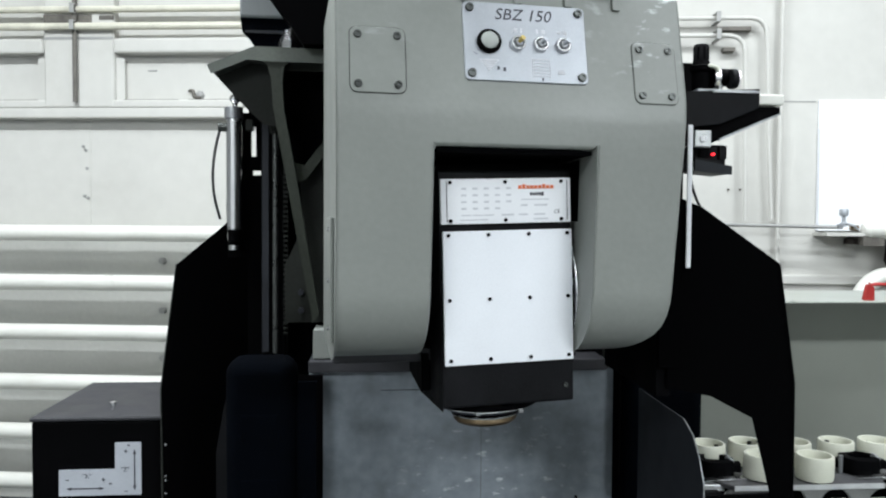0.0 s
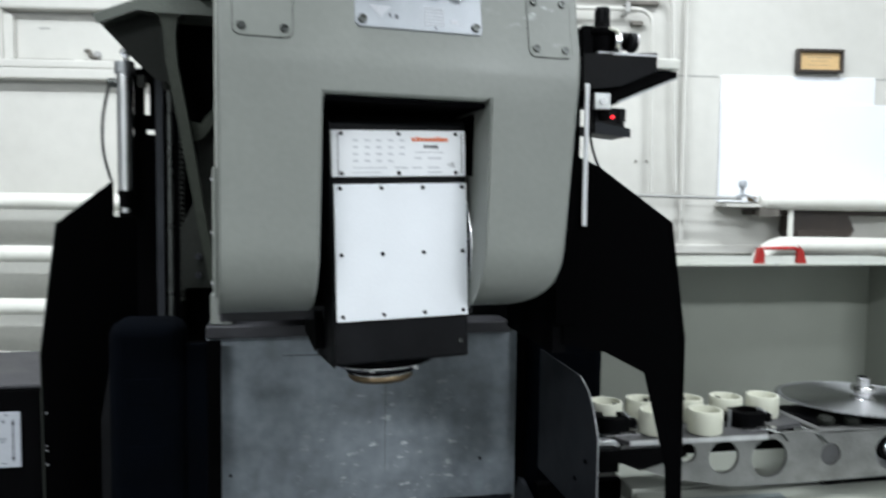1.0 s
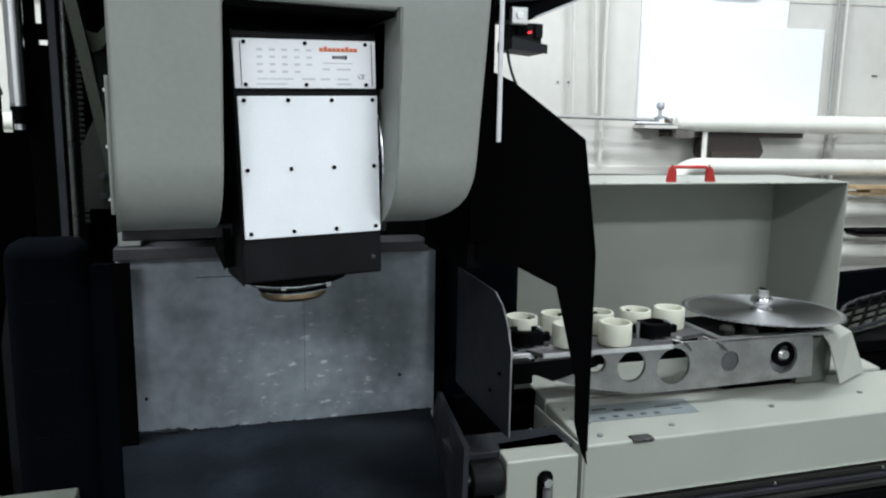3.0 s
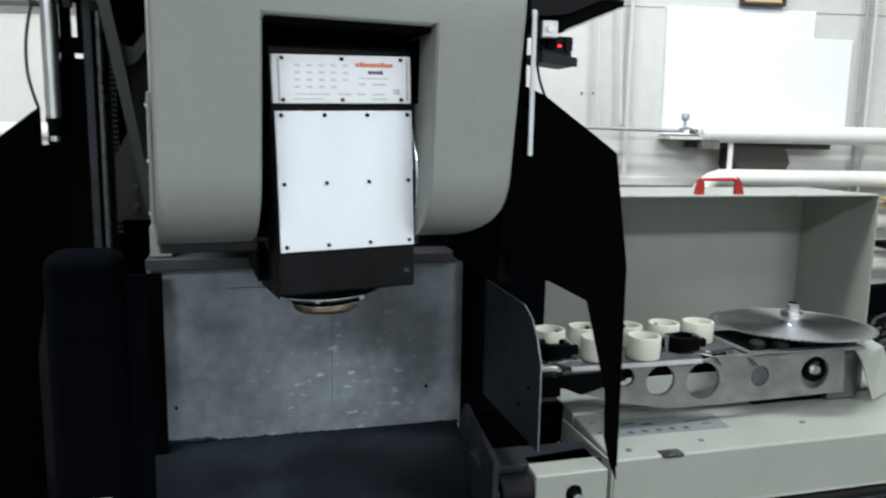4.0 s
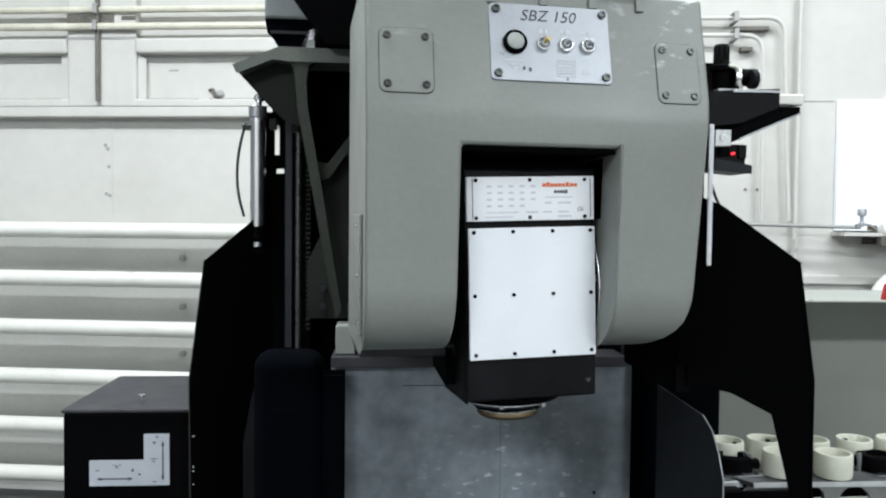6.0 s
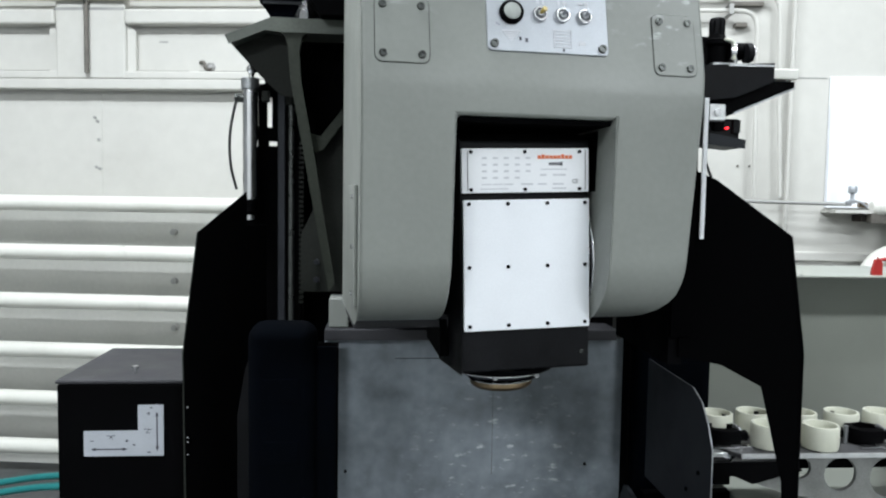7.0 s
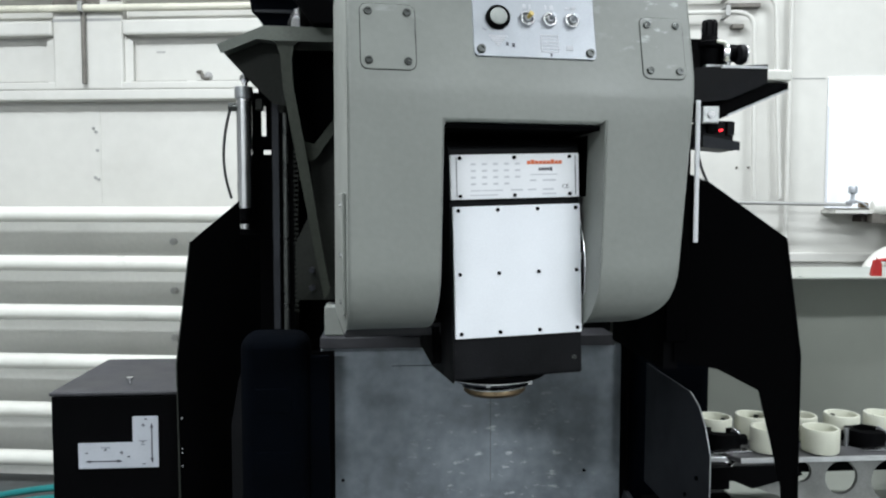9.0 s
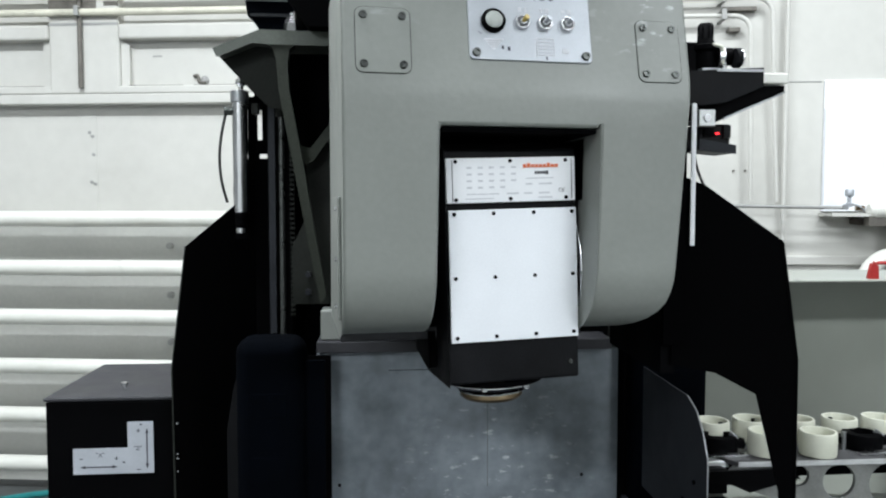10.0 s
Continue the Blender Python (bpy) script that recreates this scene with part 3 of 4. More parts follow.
def on_plate(x, y):
    return CP @ Matrix.Translation((x, y, 0))


for sx in (-1, 1):
    for sy in (-1, 1):
        part("screw", screw_head(on_plate(sx * 0.099, sy * 0.060), 0.0078, 0.005), SCREW, ctl)
part("lettering", letters("SBZ 150", 0.030, on_plate(-0.004, 0.050), 0.25), INK, ctl, "grey italic lettering")
part("knob_ring", moved(lathe([(0.0215, 0), (0.0215, 0.006), (0.019, 0.009), (0.0158, 0.009), (0.0158, 0.0)], (0, 0, 0), seg=32), on_plate(-0.067, -0.002)), BLACK_PAINT, ctl)
part("knob_cap", moved(lathe([(0, 0.0115), (0.010, 0.011), (0.0152, 0.009), (0.0155, 0)], (0, 0, 0), seg=32), on_plate(-0.067, -0.002)), CAP, ctl)
for k, bx in enumerate((-0.015, 0.026, 0.067)):
    bt = part("button_bezel", moved(lathe([(0.0135, 0), (0.0135, 0.006), (0.0125, 0.008), (0.0098, 0.008), (0.0098, 0.002)], (0, 0, 0), seg=28), on_plate(bx, -0.003)), STEEL, ctl)
    part("switch_boss", moved(lathe([(0, 0.010), (0.006, 0.010), (0.0092, 0.004)], (0, 0, 0), seg=20), on_plate(bx, -0.003)), DULL, bt)
    part("lever", moved(rod((0, 0, 0.006), (0.004, 0.003, 0.020), 0.003, 0.0046, seg=14), on_plate(bx, -0.003)), YELLOW if k == 0 else PANEL, bt, "toggle lever")
part("print", bars([(-0.018, 0.022, 0.006, 0.008), (-0.008, 0.022, 0.003, 0.009), (0.021, 0.022, 0.004, 0.008), (0.032, 0.022, 0.007, 0.008), (0.062, 0.022, 0.008, 0.004), (0.073, 0.022, 0.007, 0.008)], CP), INK_PALE, ctl)
part("print", bars([(-0.052, -0.049, 0.004, 0.006), (-0.041, -0.051, 0.005, 0.007), (0.027, -0.066, 0.003, 0.005)], CP), INK, ctl)
part("print", bars([(0.025 + 0.0, -0.030 - 0.006 * k, 0.034, 0.0022) for k in range(6)] + [(0.010, -0.045, 0.0015, 0.034), (0.041, -0.045, 0.0015, 0.034), (0.062, -0.052, 0.012, 0.008)], CP), INK_PALE, ctl)
tri = bmesh.new()
for k in range(5):
    box((-0.017 + 0.0035 * k, -0.037 - 0.004 * k, 0), (0.017 - 0.0035 * k, -0.034 - 0.004 * k, 0.0006), tri)
part("print", moved(tri, on_plate(-0.068, 0.0)), INK_PALE, ctl)

top = part("top_rail", box((0.40, 1.305, 2.001), (0.705, 1.40, 2.018)), CAST, head, "grey hinge rail along the top edge", bevel=0.002)
for u in (0.418, 0.510, 0.600, 0.688):
    part("tab", moved(box((-0.007, -0.034, 0.0), (0.007, 0.006, 0.006)), on_slope(u, 2.0)), CAST, top, bevel=0.001)
part("dark_shroud", box((0.22, 1.43, 2.02), (0.80, 1.80, 2.5)), BLACK, head)

# ---- swivelling spindle unit ----
SP = 0.507
spin = thing("spindle_unit", (SP, 1.46, 1.47), HY, "charcoal spindle housing with screwed white front plates, slightly tilted", "spindle", lean=-1.7)
L, Rr = SP - 0.121, SP + 0.121
part("housing", prism([(1.352, 1.276), (1.56, 1.262), (1.58, 1.29), (1.58, 1.70), (1.40, 1.705), (1.352, 1.69)], "x", L, Rr), CHARCOAL, spin, bevel=0.004)
front = part("front_plate", box((L + 0.005, 1.343, 1.352), (Rr - 0.003, 1.352, 1.585)), WHITE_AL, spin, "white anodised plate with black screws", bevel=0.0015)
for x in (-0.107, -0.036, 0.037, 0.108):
    for z in (1.578, 1.466, 1.361):
        part("screw", screw_head(upright(SP + 0.001 + x, 1.343, z), 0.0034, 0.003), BLACK_PAINT, front)
plate = part("label_plate", box((L + 0.002, 1.341, 1.597), (Rr - 0.005, 1.352, 1.675)), LABEL, spin, "white rating plate with faint print", bevel=0.0015)
for x in (-0.102, -0.004, 0.098):
    for z in (1.669, 1.603):
        part("screw", screw_head(upright(SP + x, 1.341, z), 0.0033, 0.003), BLACK_PAINT, plate)
LP = upright(SP, 1.341, 1.636)
part("print", bars([(0.0225 + 0.0073 * k, 0.0235 + (0.001 if k in (1, 6) else 0), 0.0060, 0.0078 if k in (1, 6) else 0.0058) for k in range(9)] + [(0.052, 0.0215, 0.062, 0.0016)], LP), ORANGE, plate, "orange maker's mark as plain blocks")
part("print", bars([(0.043 + 0.0052 * k, 0.0115, 0.0042, 0.0068 if k == 4 else 0.0050) for k in range(5)], LP), INK, plate)
rows = []
for r in range(4):
    for c in range(5):
        if (r, c) != (3, 4):
            rows.append((-0.078 + 0.020 * c, 0.022 - 0.0115 * r, 0.009, 0.0035))
rows += [(-0.074 + 0.02 * k, -0.024, 0.018, 0.002) for k in range(3)] + [(0.0, -0.024, 0.022, 0.003), (0.028, -0.024, 0.016, 0.003), (0.058, -0.024, 0.020, 0.003)]
rows += [(0.03, -0.008, 0.012, 0.003), (0.06, -0.008, 0.024, 0.003), (0.05, 0.002, 0.05, 0.002), (-0.06, -0.032, 0.05, 0.0018), (0.06, -0.032, 0.026, 0.003)]
part("print", bars(rows, LP), INK_PALE, plate)
part("lettering", letters("CE", 0.010, LP @ Matrix.Translation((0.090, -0.020, 0))), INK, plate)
for x in (-0.108, 0.109):
    part("frame_line", bars([(x, 0.0, 0.0012, 0.07)], LP), INK, plate)
part("housing_screw", screw_head(upright(SP + 0.105, 1.352, 1.305), 0.005, 0.003), SCREW, spin)
part("side_bracket", prism([(1.46, 1.285), (1.60, 1.30), (1.60, 1.36), (1.46, 1.36)], "x", L - 0.018, L), BLACK_PAINT, spin, bevel=0.003)
part("swivel_flange", rod((Rr + 0.001, 1.475, 1.47), (Rr + 0.006, 1.475, 1.47), 0.14, seg=56), STEEL, spin, "bright steel swivel flange", bevel=0.002)
NU = SP - 0.018
nose = part("nose", lathe([(0.083, 0.012), (0.085, 0.004), (0.080, -0.001), (0.062, -0.001)], (NU, 1.46, 1.252), seg=40), STEEL, spin, "bright steel spindle nose")
part("neck", lathe([(0.064, 0.0), (0.064, -0.012), (0.05, -0.012)], (NU, 1.46, 1.252), seg=40), BLACK_PAINT, nose)
part("ring", lathe([(0.060, -0.009), (0.064, -0.010), (0.064, -0.0135), (0.058, -0.015)], (NU, 1.46, 1.252), seg=40), STEEL, nose)
part("collar", lathe([(0.058, -0.013), (0.060, -0.016), (0.060, -0.023), (0.055, -0.028), (0.030, -0.028), (0.026, -0.018), (0, -0.018)], (NU, 1.46, 1.252), seg=40), BRASS, nose, "bronze-coloured collar")
part("skirt", lathe([(0.105, 0.012), (0.100, 0.0), (0.08, -0.004)], (NU, 1.46, 1.262), seg=40), BLACK_PAINT, spin)
for x in (-0.03, 0.05):
    part("nose_screw", rod((SP + x - 0.02, 1.385, 1.252), (SP + x - 0.02, 1.385, 1.276), 0.006, seg=8), STEEL, spin)

# ---- column, guards and slides ----
col = thing("machine_column", (0.35, 2.05, 0.05), MY, "tall dark machine column behind the head", "column")
part("column_body", box((0.032, 2.25, 0.05), (0.79, 2.6, 2.3)), BLACK_PAINT, col, bevel=0.01)
part("carriage", box((0.03, 1.74, 1.36), (0.62, 2.26, 2.2)), BLACK_PAINT, col, bevel=0.004)
bp = thing("back_plate", (0.36, 2.155, 0.71), MY, "scuffed grey zinc splash plate behind the spindle", "plate")
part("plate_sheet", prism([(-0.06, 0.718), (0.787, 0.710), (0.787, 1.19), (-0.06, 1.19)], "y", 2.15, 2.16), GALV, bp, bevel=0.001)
for u, z in ((-0.002, 0.815), (0.684, 0.826)):
    part("plate_screw", rod((u, 2.146, z), (u, 2.151, z), 0.0045, seg=8), BLACK_PAINT, bp)
part("scratch", box((0.135, 2.1488, 1.135), (0.28, 2.151, 1.137)), SHIELD, bp)
part("seam", box((0.4125, 2.1492, 0.80), (0.4138, 2.151, 1.09)), FLANGE, bp, "thin dark seam down the plate")
bead = bmesh.new()
for k in range(60):
    q = (0.006 + 0.010 * random.random()) if k < 11 or k > 54 else 0.0025 + 0.003 * random.random()
    c = (-0.05 + 0.0139 * k, 2.144 + 0.005 * random.random(), 0.716 - 0.00013 * k + 0.005 * random.random())
    bmesh.ops.create_icosphere(bead, subdivisions=1, radius=q, matrix=Matrix.Translation(c) @ Matrix.Diagonal((1.6, 0.6, 0.7, 1)))
part("sealant_bead", bead, TROUGH, bp, "lumpy dark sealant along the lower edge")
solo("plate_rail", box((-0.06, 2.12, 1.192), (0.76, 2.24, 1.222)), BOXTOP, MY, "dark grey rail above the splash plate", "rail", bevel=0.002)
part("rail_bracket", box((-0.050, 2.145, 1.2235), (0.004, 2.238, 1.305)), CAST, col, "grey bracket standing on the rail", bevel=0.004)
part("plate_support", box((-0.06, 2.163, 0.05), (0.77, 2.245, 1.187)), BLACK, col)

# gusset casting at the side of the carriage; it, the guide, the cylinder and the motor stand well back, modelled at 1:1.3
REAR = Matrix.Translation((-0.031, -0.0335, -0.4764)) @ Matrix.Scale(1.3, 4)
gus = thing("gusset_casting", (-0.1, 1.75, 1.35), MY, "dark olive ribbed gusset casting beside the head", "casting")
gus.matrix_world = REAR @ gus.matrix_world
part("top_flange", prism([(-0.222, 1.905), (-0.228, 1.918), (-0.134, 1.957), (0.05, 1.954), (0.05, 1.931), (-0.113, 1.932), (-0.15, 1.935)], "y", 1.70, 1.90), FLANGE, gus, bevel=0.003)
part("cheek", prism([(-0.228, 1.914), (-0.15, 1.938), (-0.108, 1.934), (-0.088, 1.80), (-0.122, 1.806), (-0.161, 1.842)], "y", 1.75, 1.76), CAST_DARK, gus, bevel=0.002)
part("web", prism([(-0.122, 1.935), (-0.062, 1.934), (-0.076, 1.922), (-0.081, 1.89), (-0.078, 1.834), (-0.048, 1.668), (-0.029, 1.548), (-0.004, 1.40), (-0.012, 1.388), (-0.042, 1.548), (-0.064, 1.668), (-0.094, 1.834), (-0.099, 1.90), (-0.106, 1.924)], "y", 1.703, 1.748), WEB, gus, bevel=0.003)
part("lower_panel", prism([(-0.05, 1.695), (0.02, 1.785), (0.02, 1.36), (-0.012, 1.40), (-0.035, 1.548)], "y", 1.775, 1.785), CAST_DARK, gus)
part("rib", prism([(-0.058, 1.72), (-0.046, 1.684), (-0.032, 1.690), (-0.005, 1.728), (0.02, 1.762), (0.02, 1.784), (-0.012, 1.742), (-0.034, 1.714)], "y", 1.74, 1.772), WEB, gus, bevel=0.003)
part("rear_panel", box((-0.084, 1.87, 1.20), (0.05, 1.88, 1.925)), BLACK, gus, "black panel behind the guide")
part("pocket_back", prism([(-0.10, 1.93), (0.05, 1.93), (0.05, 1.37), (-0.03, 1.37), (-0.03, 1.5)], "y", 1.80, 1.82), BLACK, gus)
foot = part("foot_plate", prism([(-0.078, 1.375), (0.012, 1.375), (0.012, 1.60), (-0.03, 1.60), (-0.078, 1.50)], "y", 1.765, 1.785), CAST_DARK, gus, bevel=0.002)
for z in (1.40, 1.44):
    part("bolt", rod((-0.045, 1.755, z), (-0.045, 1.766, z), 0.007, seg=6), SHIELD, foot)

rail = thing("guide_rail", (-0.12, 1.83, 1.3), MY, "vertical dark linear guide with a steel rod", "guide rail")
rail.matrix_world = REAR @ rail.matrix_world
part("rail_body", box((-0.14, 1.82, 1.28), (-0.085, 1.86, 1.90)), BLACK_PAINT, rail, bevel=0.003)
part("rod", rod((-0.105, 1.80, 1.30), (-0.105, 1.80, 1.80), 0.006), SCREW, rail)
part("cover_strip", box((-0.136, 1.812, 1.30), (-0.121, 1.819, 1.84)), SHIELD, rail, "dull grey cover strip", bevel=0.001)
part("rod_clamp", rod((-0.105, 1.80, 1.79), (-0.105, 1.80, 1.86), 0.013), CAST_DARK, rail)
rk = bmesh.new()
for k in range(34):
    box((-0.089, 1.808, 1.34 + 0.011 * k), (-0.079, 1.82, 1.346 + 0.011 * k), rk)
part("rack_teeth", rk, CAST_DARK, rail)

cyl = thing("pneumatic_cylinder", (-0.191, 1.84, 1.535), MY, "bright steel pneumatic cylinder hanging from a rod end", "cylinder")
cyl.matrix_world = REAR @ cyl.matrix_world
part("barrel", rod((-0.2025, 1.84, 1.575), (-0.2025, 1.84, 1.83), 0.0178, seg=28), STEEL, cyl, bevel=0.002)
part("head_cap", rod((-0.203, 1.84, 1.826), (-0.203, 1.84, 1.853), 0.0205, seg=28), DULL, cyl, bevel=0.002)
part("end_cap", lathe([(0.0178, 0.045), (0.0178, 0.03), (0.015, 0.03), (0.015, 0.012), (0.011, 0.01), (0.011, 0), (0, 0)], (-0.2025, 1.84, 1.538), seg=24), BLACK_PAINT, cyl)
part("tip", rod((-0.2025, 1.84, 1.530), (-0.2025, 1.84, 1.541), 0.012), STEEL, cyl)
part("rod_end", lathe([(0, 0.022), (0.011, 0.016), (0.013, 0.008), (0.007, 0)], (-0.2, 1.84, 1.862), seg=18), STEEL, cyl)
part("piston_rod", rod((-0.2, 1.84, 1.85), (-0.2, 1.84, 1.93), 0.0055), STEEL, cyl)
part("fitting", rod((-0.237, 1.84, 1.808), (-0.216, 1.84, 1.808), 0.010, seg=8), SCREW, cyl)
part("hose", tube([(-0.231, 1.835, 1.808), (-0.243, 1.84, 1.77), (-0.251, 1.84, 1.71), (-0.248, 1.84, 1.65), (-0.238, 1.86, 1.60)], 0.0032, rounds=0.03), CABLE, cyl)
for lo, hi, za, zb in ((-0.225, -0.195, 1.20, 1.55), (-0.195, -0.085, 1.20, 1.702), (-0.195, -0.166, 1.702, 1.713), (-0.195, -0.085, 1.713, 1.745), (-0.158, -0.085, 1.745, 1.815), (-0.195, -0.170, 1.745, 1.815), (-0.195, -0.085, 1.815, 1.845), (-0.175, -0.085, 1.845, 1.90)):
    part("back_strip", box((lo, 1.87, za), (hi, 1.88, zb)), BLACK, cyl)
part("clevis", box((-0.176, 1.832, 1.80), (-0.160, 1.848, 1.825)), CAST_DARK, cyl, bevel=0.002)

mot = thing("drive_motor", (-0.08, 1.8, 1.99), MY, "dark blue-grey drive motor above the gusset", "motor")
mot.matrix_world = REAR @ mot.matrix_world
part("motor_body", box((-0.172, 1.74, 2.029), (0.0, 1.95, 2.30)), MOTOR, mot, bevel=0.006)
part("motor_flange", prism([(-0.168, 2.027), (0.06, 2.027), (0.06, 1.958), (-0.128, 1.958), (-0.150, 1.986), (-0.164, 2.0)], "y", 1.745, 1.95), NAVY, mot, bevel=0.003)
part("flange_rim", box((-0.160, 1.741, 1.997), (-0.06, 1.746, 2.003)), SHIELD, mot)
part("shroud", prism([(-0.030, 1.958), (-0.25, 2.263), (0.06, 2.263), (0.06, 1.958)], "y", 1.66, 1.73), BLACK, mot, "slanting black cover")
part("lamp_cover", lathe([(0.027, 0), (0.025, 0.014), (0.016, 0.032), (0.008, 0.046), (0, 0.048)], (-0.066, 1.735, 1.958), seg=9), STEEL, mot, "small bright steel cover")

# hanging black curtains
lg = thing("left_guard", (-0.25, 1.9, 0.3), MY, "matt black angular guard sheet", "guard")
sheet = prism([(-0.345, 0.3), (-0.353, 1.224), (-0.325, 1.50), (-0.231, 1.594), (-0.231, 1.512), (-0.19, 1.512), (-0.19, 0.3)], "y", 0, 0.004)
for vtx in sheet.verts:
    vtx.co.y += 1.80 + (vtx.co.x + 0.35) * 0.9
part("sheet", sheet, BLACK, lg)
part("edge_trim", tube([(-0.349, 1.803, 0.3), (-0.354, 1.803, 1.224), (-0.326, 1.83, 1.50)], 0.0035), CAST_DARK, lg)
for z in (1.02, 1.10, 1.03, 0.99):
    part("rivet", rod((-0.345, 1.796, z), (-0.345, 1.80, z), 0.0022, seg=8), STEEL, lg)
part("inner_post", prism([(-0.222, 0.3), (-0.186, 0.3), (-0.186, 1.26), (-0.205, 1.20), (-0.222, 1.10)], "y", 1.735, 1.74), CHARCOAL, lg, "worn dull grey post")
part("lower_screen", box((-0.19, 2.10, 0.3), (-0.02, 2.106, 1.19)), BLACK, lg, "black lower screen beside the splash plate")
rg = thing("right_guard", (0.9, 1.6, 0.765), MY, "matt black angular guard sheet with a long pointed leg", "guard")
sheet = prism([(0.72, 1.66), (0.79, 1.632), (0.957, 1.518), (0.972, 1.41), (0.995, 1.265), (0.998, 0.80), (1.002, 0.765), (0.985, 0.80), (0.966, 0.87), (0.962, 0.98), (0.907, 1.192), (0.815, 1.24), (0.72, 1.26)], "y", 1.592, 1.596)
part("sheet", sheet, BLACK, rg)
part("edge_trim", tube([(0.957, 1.592, 1.516), (0.995, 1.592, 1.265), (0.998, 1.592, 0.80)], 0.003), BLACK_PAINT, rg)
part("bracket", box((0.70, 1.60, 1.24), (0.73, 1.95, 1.64)), BLACK_PAINT, rg)

st = thing("edge_strip", (0.755, 1.57, 1.5), MY, "long white aluminium strip on a black side panel", "strip")
part("strip", box((0.752, 1.582, 1.508), (0.7625, 1.587, 1.80)), LABEL, st, "white aluminium strip", bevel=0.002)
part("side_panel", box((0.70, 1.588, 1.30), (0.746, 1.60, 1.84)), BLACK, st, bevel=0.002)

# bellows covers
def bellows(lo, hi, side):
    at = ((lo[0] + hi[0]) / 2, (lo[1] + hi[1]) / 2, lo[2])
    bl = thing("bellows_cover", at, MY, "dark blue-black cloth bellows cover with fine folds", "bellows", group="bellows")
    part("cloth_cover", box(lo, hi), NAVY, bl, bevel=0.032, segments=4)
    for k in range(4):
        z = hi[2] - 0.16 - 0.13 * k
        part("fold", box((lo[0] + 0.034, lo[1] - 0.0015, z), (hi[0] - 0.034, lo[1] + 0.01, z + 0.05)), NAVY, bl, bevel=0.0012)
    if side:
        part("side_sheet", box((hi[0], hi[1] - 0.07, lo[2]), (hi[0] + 0.040, hi[1] - 0.06, hi[2] - 0.05)), NAVY, bl)


bellows((-0.180, 1.60, 0.60), (-0.040, 1.70, 1.322), True)
bellows((0.80, 2.065, 0.30), (1.02, 2.175, 1.25), False)
solo("side_post", box((0.789, 2.10, 0.60), (0.799, 2.16, 1.36)), BLACK, MY, "dark post beside the splash plate", "post", bevel=0.003)

# ---- air service unit and sensor on their shelf ----
sh = thing("pneumatic_shelf", (0.95, 1.9, 1.84), MY, "dark steel bracket shelf with a white end cap", "shelf")
part("shelf_plate", prism([(0.86, 1.915), (1.045, 1.925), (1.045, 1.885), (0.95, 1.845), (0.86, 1.835)], "y", 1.86, 2.02), CHARCOAL, sh, bevel=0.003)
part("shelf_edge", box((0.93, 1.855, 1.917), (1.045, 1.862, 1.923)), DULL, sh)
part("strut_edge", prism([(0.955, 1.803), (1.11, 1.869), (1.11, 1.873), (0.955, 1.808)], "y", 1.872, 1.879), DULL, sh, "worn bare edge of the strut")
part("end_cap", box((1.045, 1.86, 1.890), (1.112, 2.02, 1.916)), PIPE, sh, "pale plastic end cap", bevel=0.004)
part("strut", prism([(0.88, 1.80), (0.94, 1.80), (1.11, 1.872), (1.11, 1.886), (1.045, 1.884), (0.95, 1.846), (0.88, 1.838)], "y", 1.88, 2.0), BLACK_PAINT, sh, bevel=0.002)
part("mount", box((0.888, 1.862, 1.785), (0.930, 1.879, 1.826)), BRIGHT, sh, "bright zinc mounting block", bevel=0.003)
part("mount_bolt", rod((0.908, 1.857, 1.806), (0.908, 1.863, 1.806), 0.009, seg=6), STEEL, sh)
ru = thing("air_regulator", (0.93, 1.93, 1.92), MY, "black air pressure regulator with adjusting knob", "regulator")
part("body", lathe([(0.024, 0), (0.026, 0.01), (0.026, 0.05), (0.034, 0.055), (0.034, 0.066), (0.024, 0.07), (0.02, 0.08)], (0.93, 1.93, 1.925), seg=24), BLACK_PAINT, ru)
part("knob", lathe([(0.016, 0.0), (0.0185, 0.006), (0.0185, 0.042), (0.0165, 0.047), (0, 0.047)], (0.93, 1.93, 2.0), seg=20), CHARCOAL, ru)
part("bowl_mount", box((0.905, 1.89, 1.90), (0.955, 1.96, 1.932)), DULL, ru, bevel=0.004)
part("fitting", rod((0.95, 1.92, 1.965), (1.0, 1.92, 1.965), 0.022, seg=16), BLACK_PAINT, ru, bevel=0.003)
part("fitting_collar", rod((0.952, 1.915, 1.962), (0.966, 1.915, 1.962), 0.026, seg=16), STEEL, ru)
part("gauge", rod((0.990, 1.90, 1.958), (1.006, 1.90, 1.958), 0.025, seg=20), CHARCOAL, ru, bevel=0.003)
part("gauge_rim", rod((1.004, 1.899, 1.958), (1.010, 1.899, 1.958), 0.021, seg=20), STEEL, ru, bevel=0.001)
for k in range(8):
    a = k * math.tau / 8
    part("knob_rib", box((0.93 + 0.0180 * math.cos(a) - 0.002, 1.93 + 0.0180 * math.sin(a) - 0.002, 2.008), (0.93 + 0.0180 * math.cos(a) + 0.002, 1.93 + 0.0180 * math.sin(a) + 0.002, 2.040)), BLACK_PAINT, ru)
part("drain_fitting", rod((0.965, 1.90, 1.925), (0.965, 1.90, 1.945), 0.007, seg=10), STEEL, ru)
part("elbow", tube([(0.935, 1.90, 1.99), (0.96, 1.895, 1.985), (0.96, 1.895, 1.94)], 0.0045, rounds=0.012), CUP, ru)
part("side_block", box((0.875, 1.92, 1.90), (0.905, 1.96, 2.0)), BLACK_PAINT, ru, bevel=0.003)
sn = thing("sensor_box", (0.95, 1.92, 1.725), MY, "dark sensor housing with a glowing red indicator", "sensor")
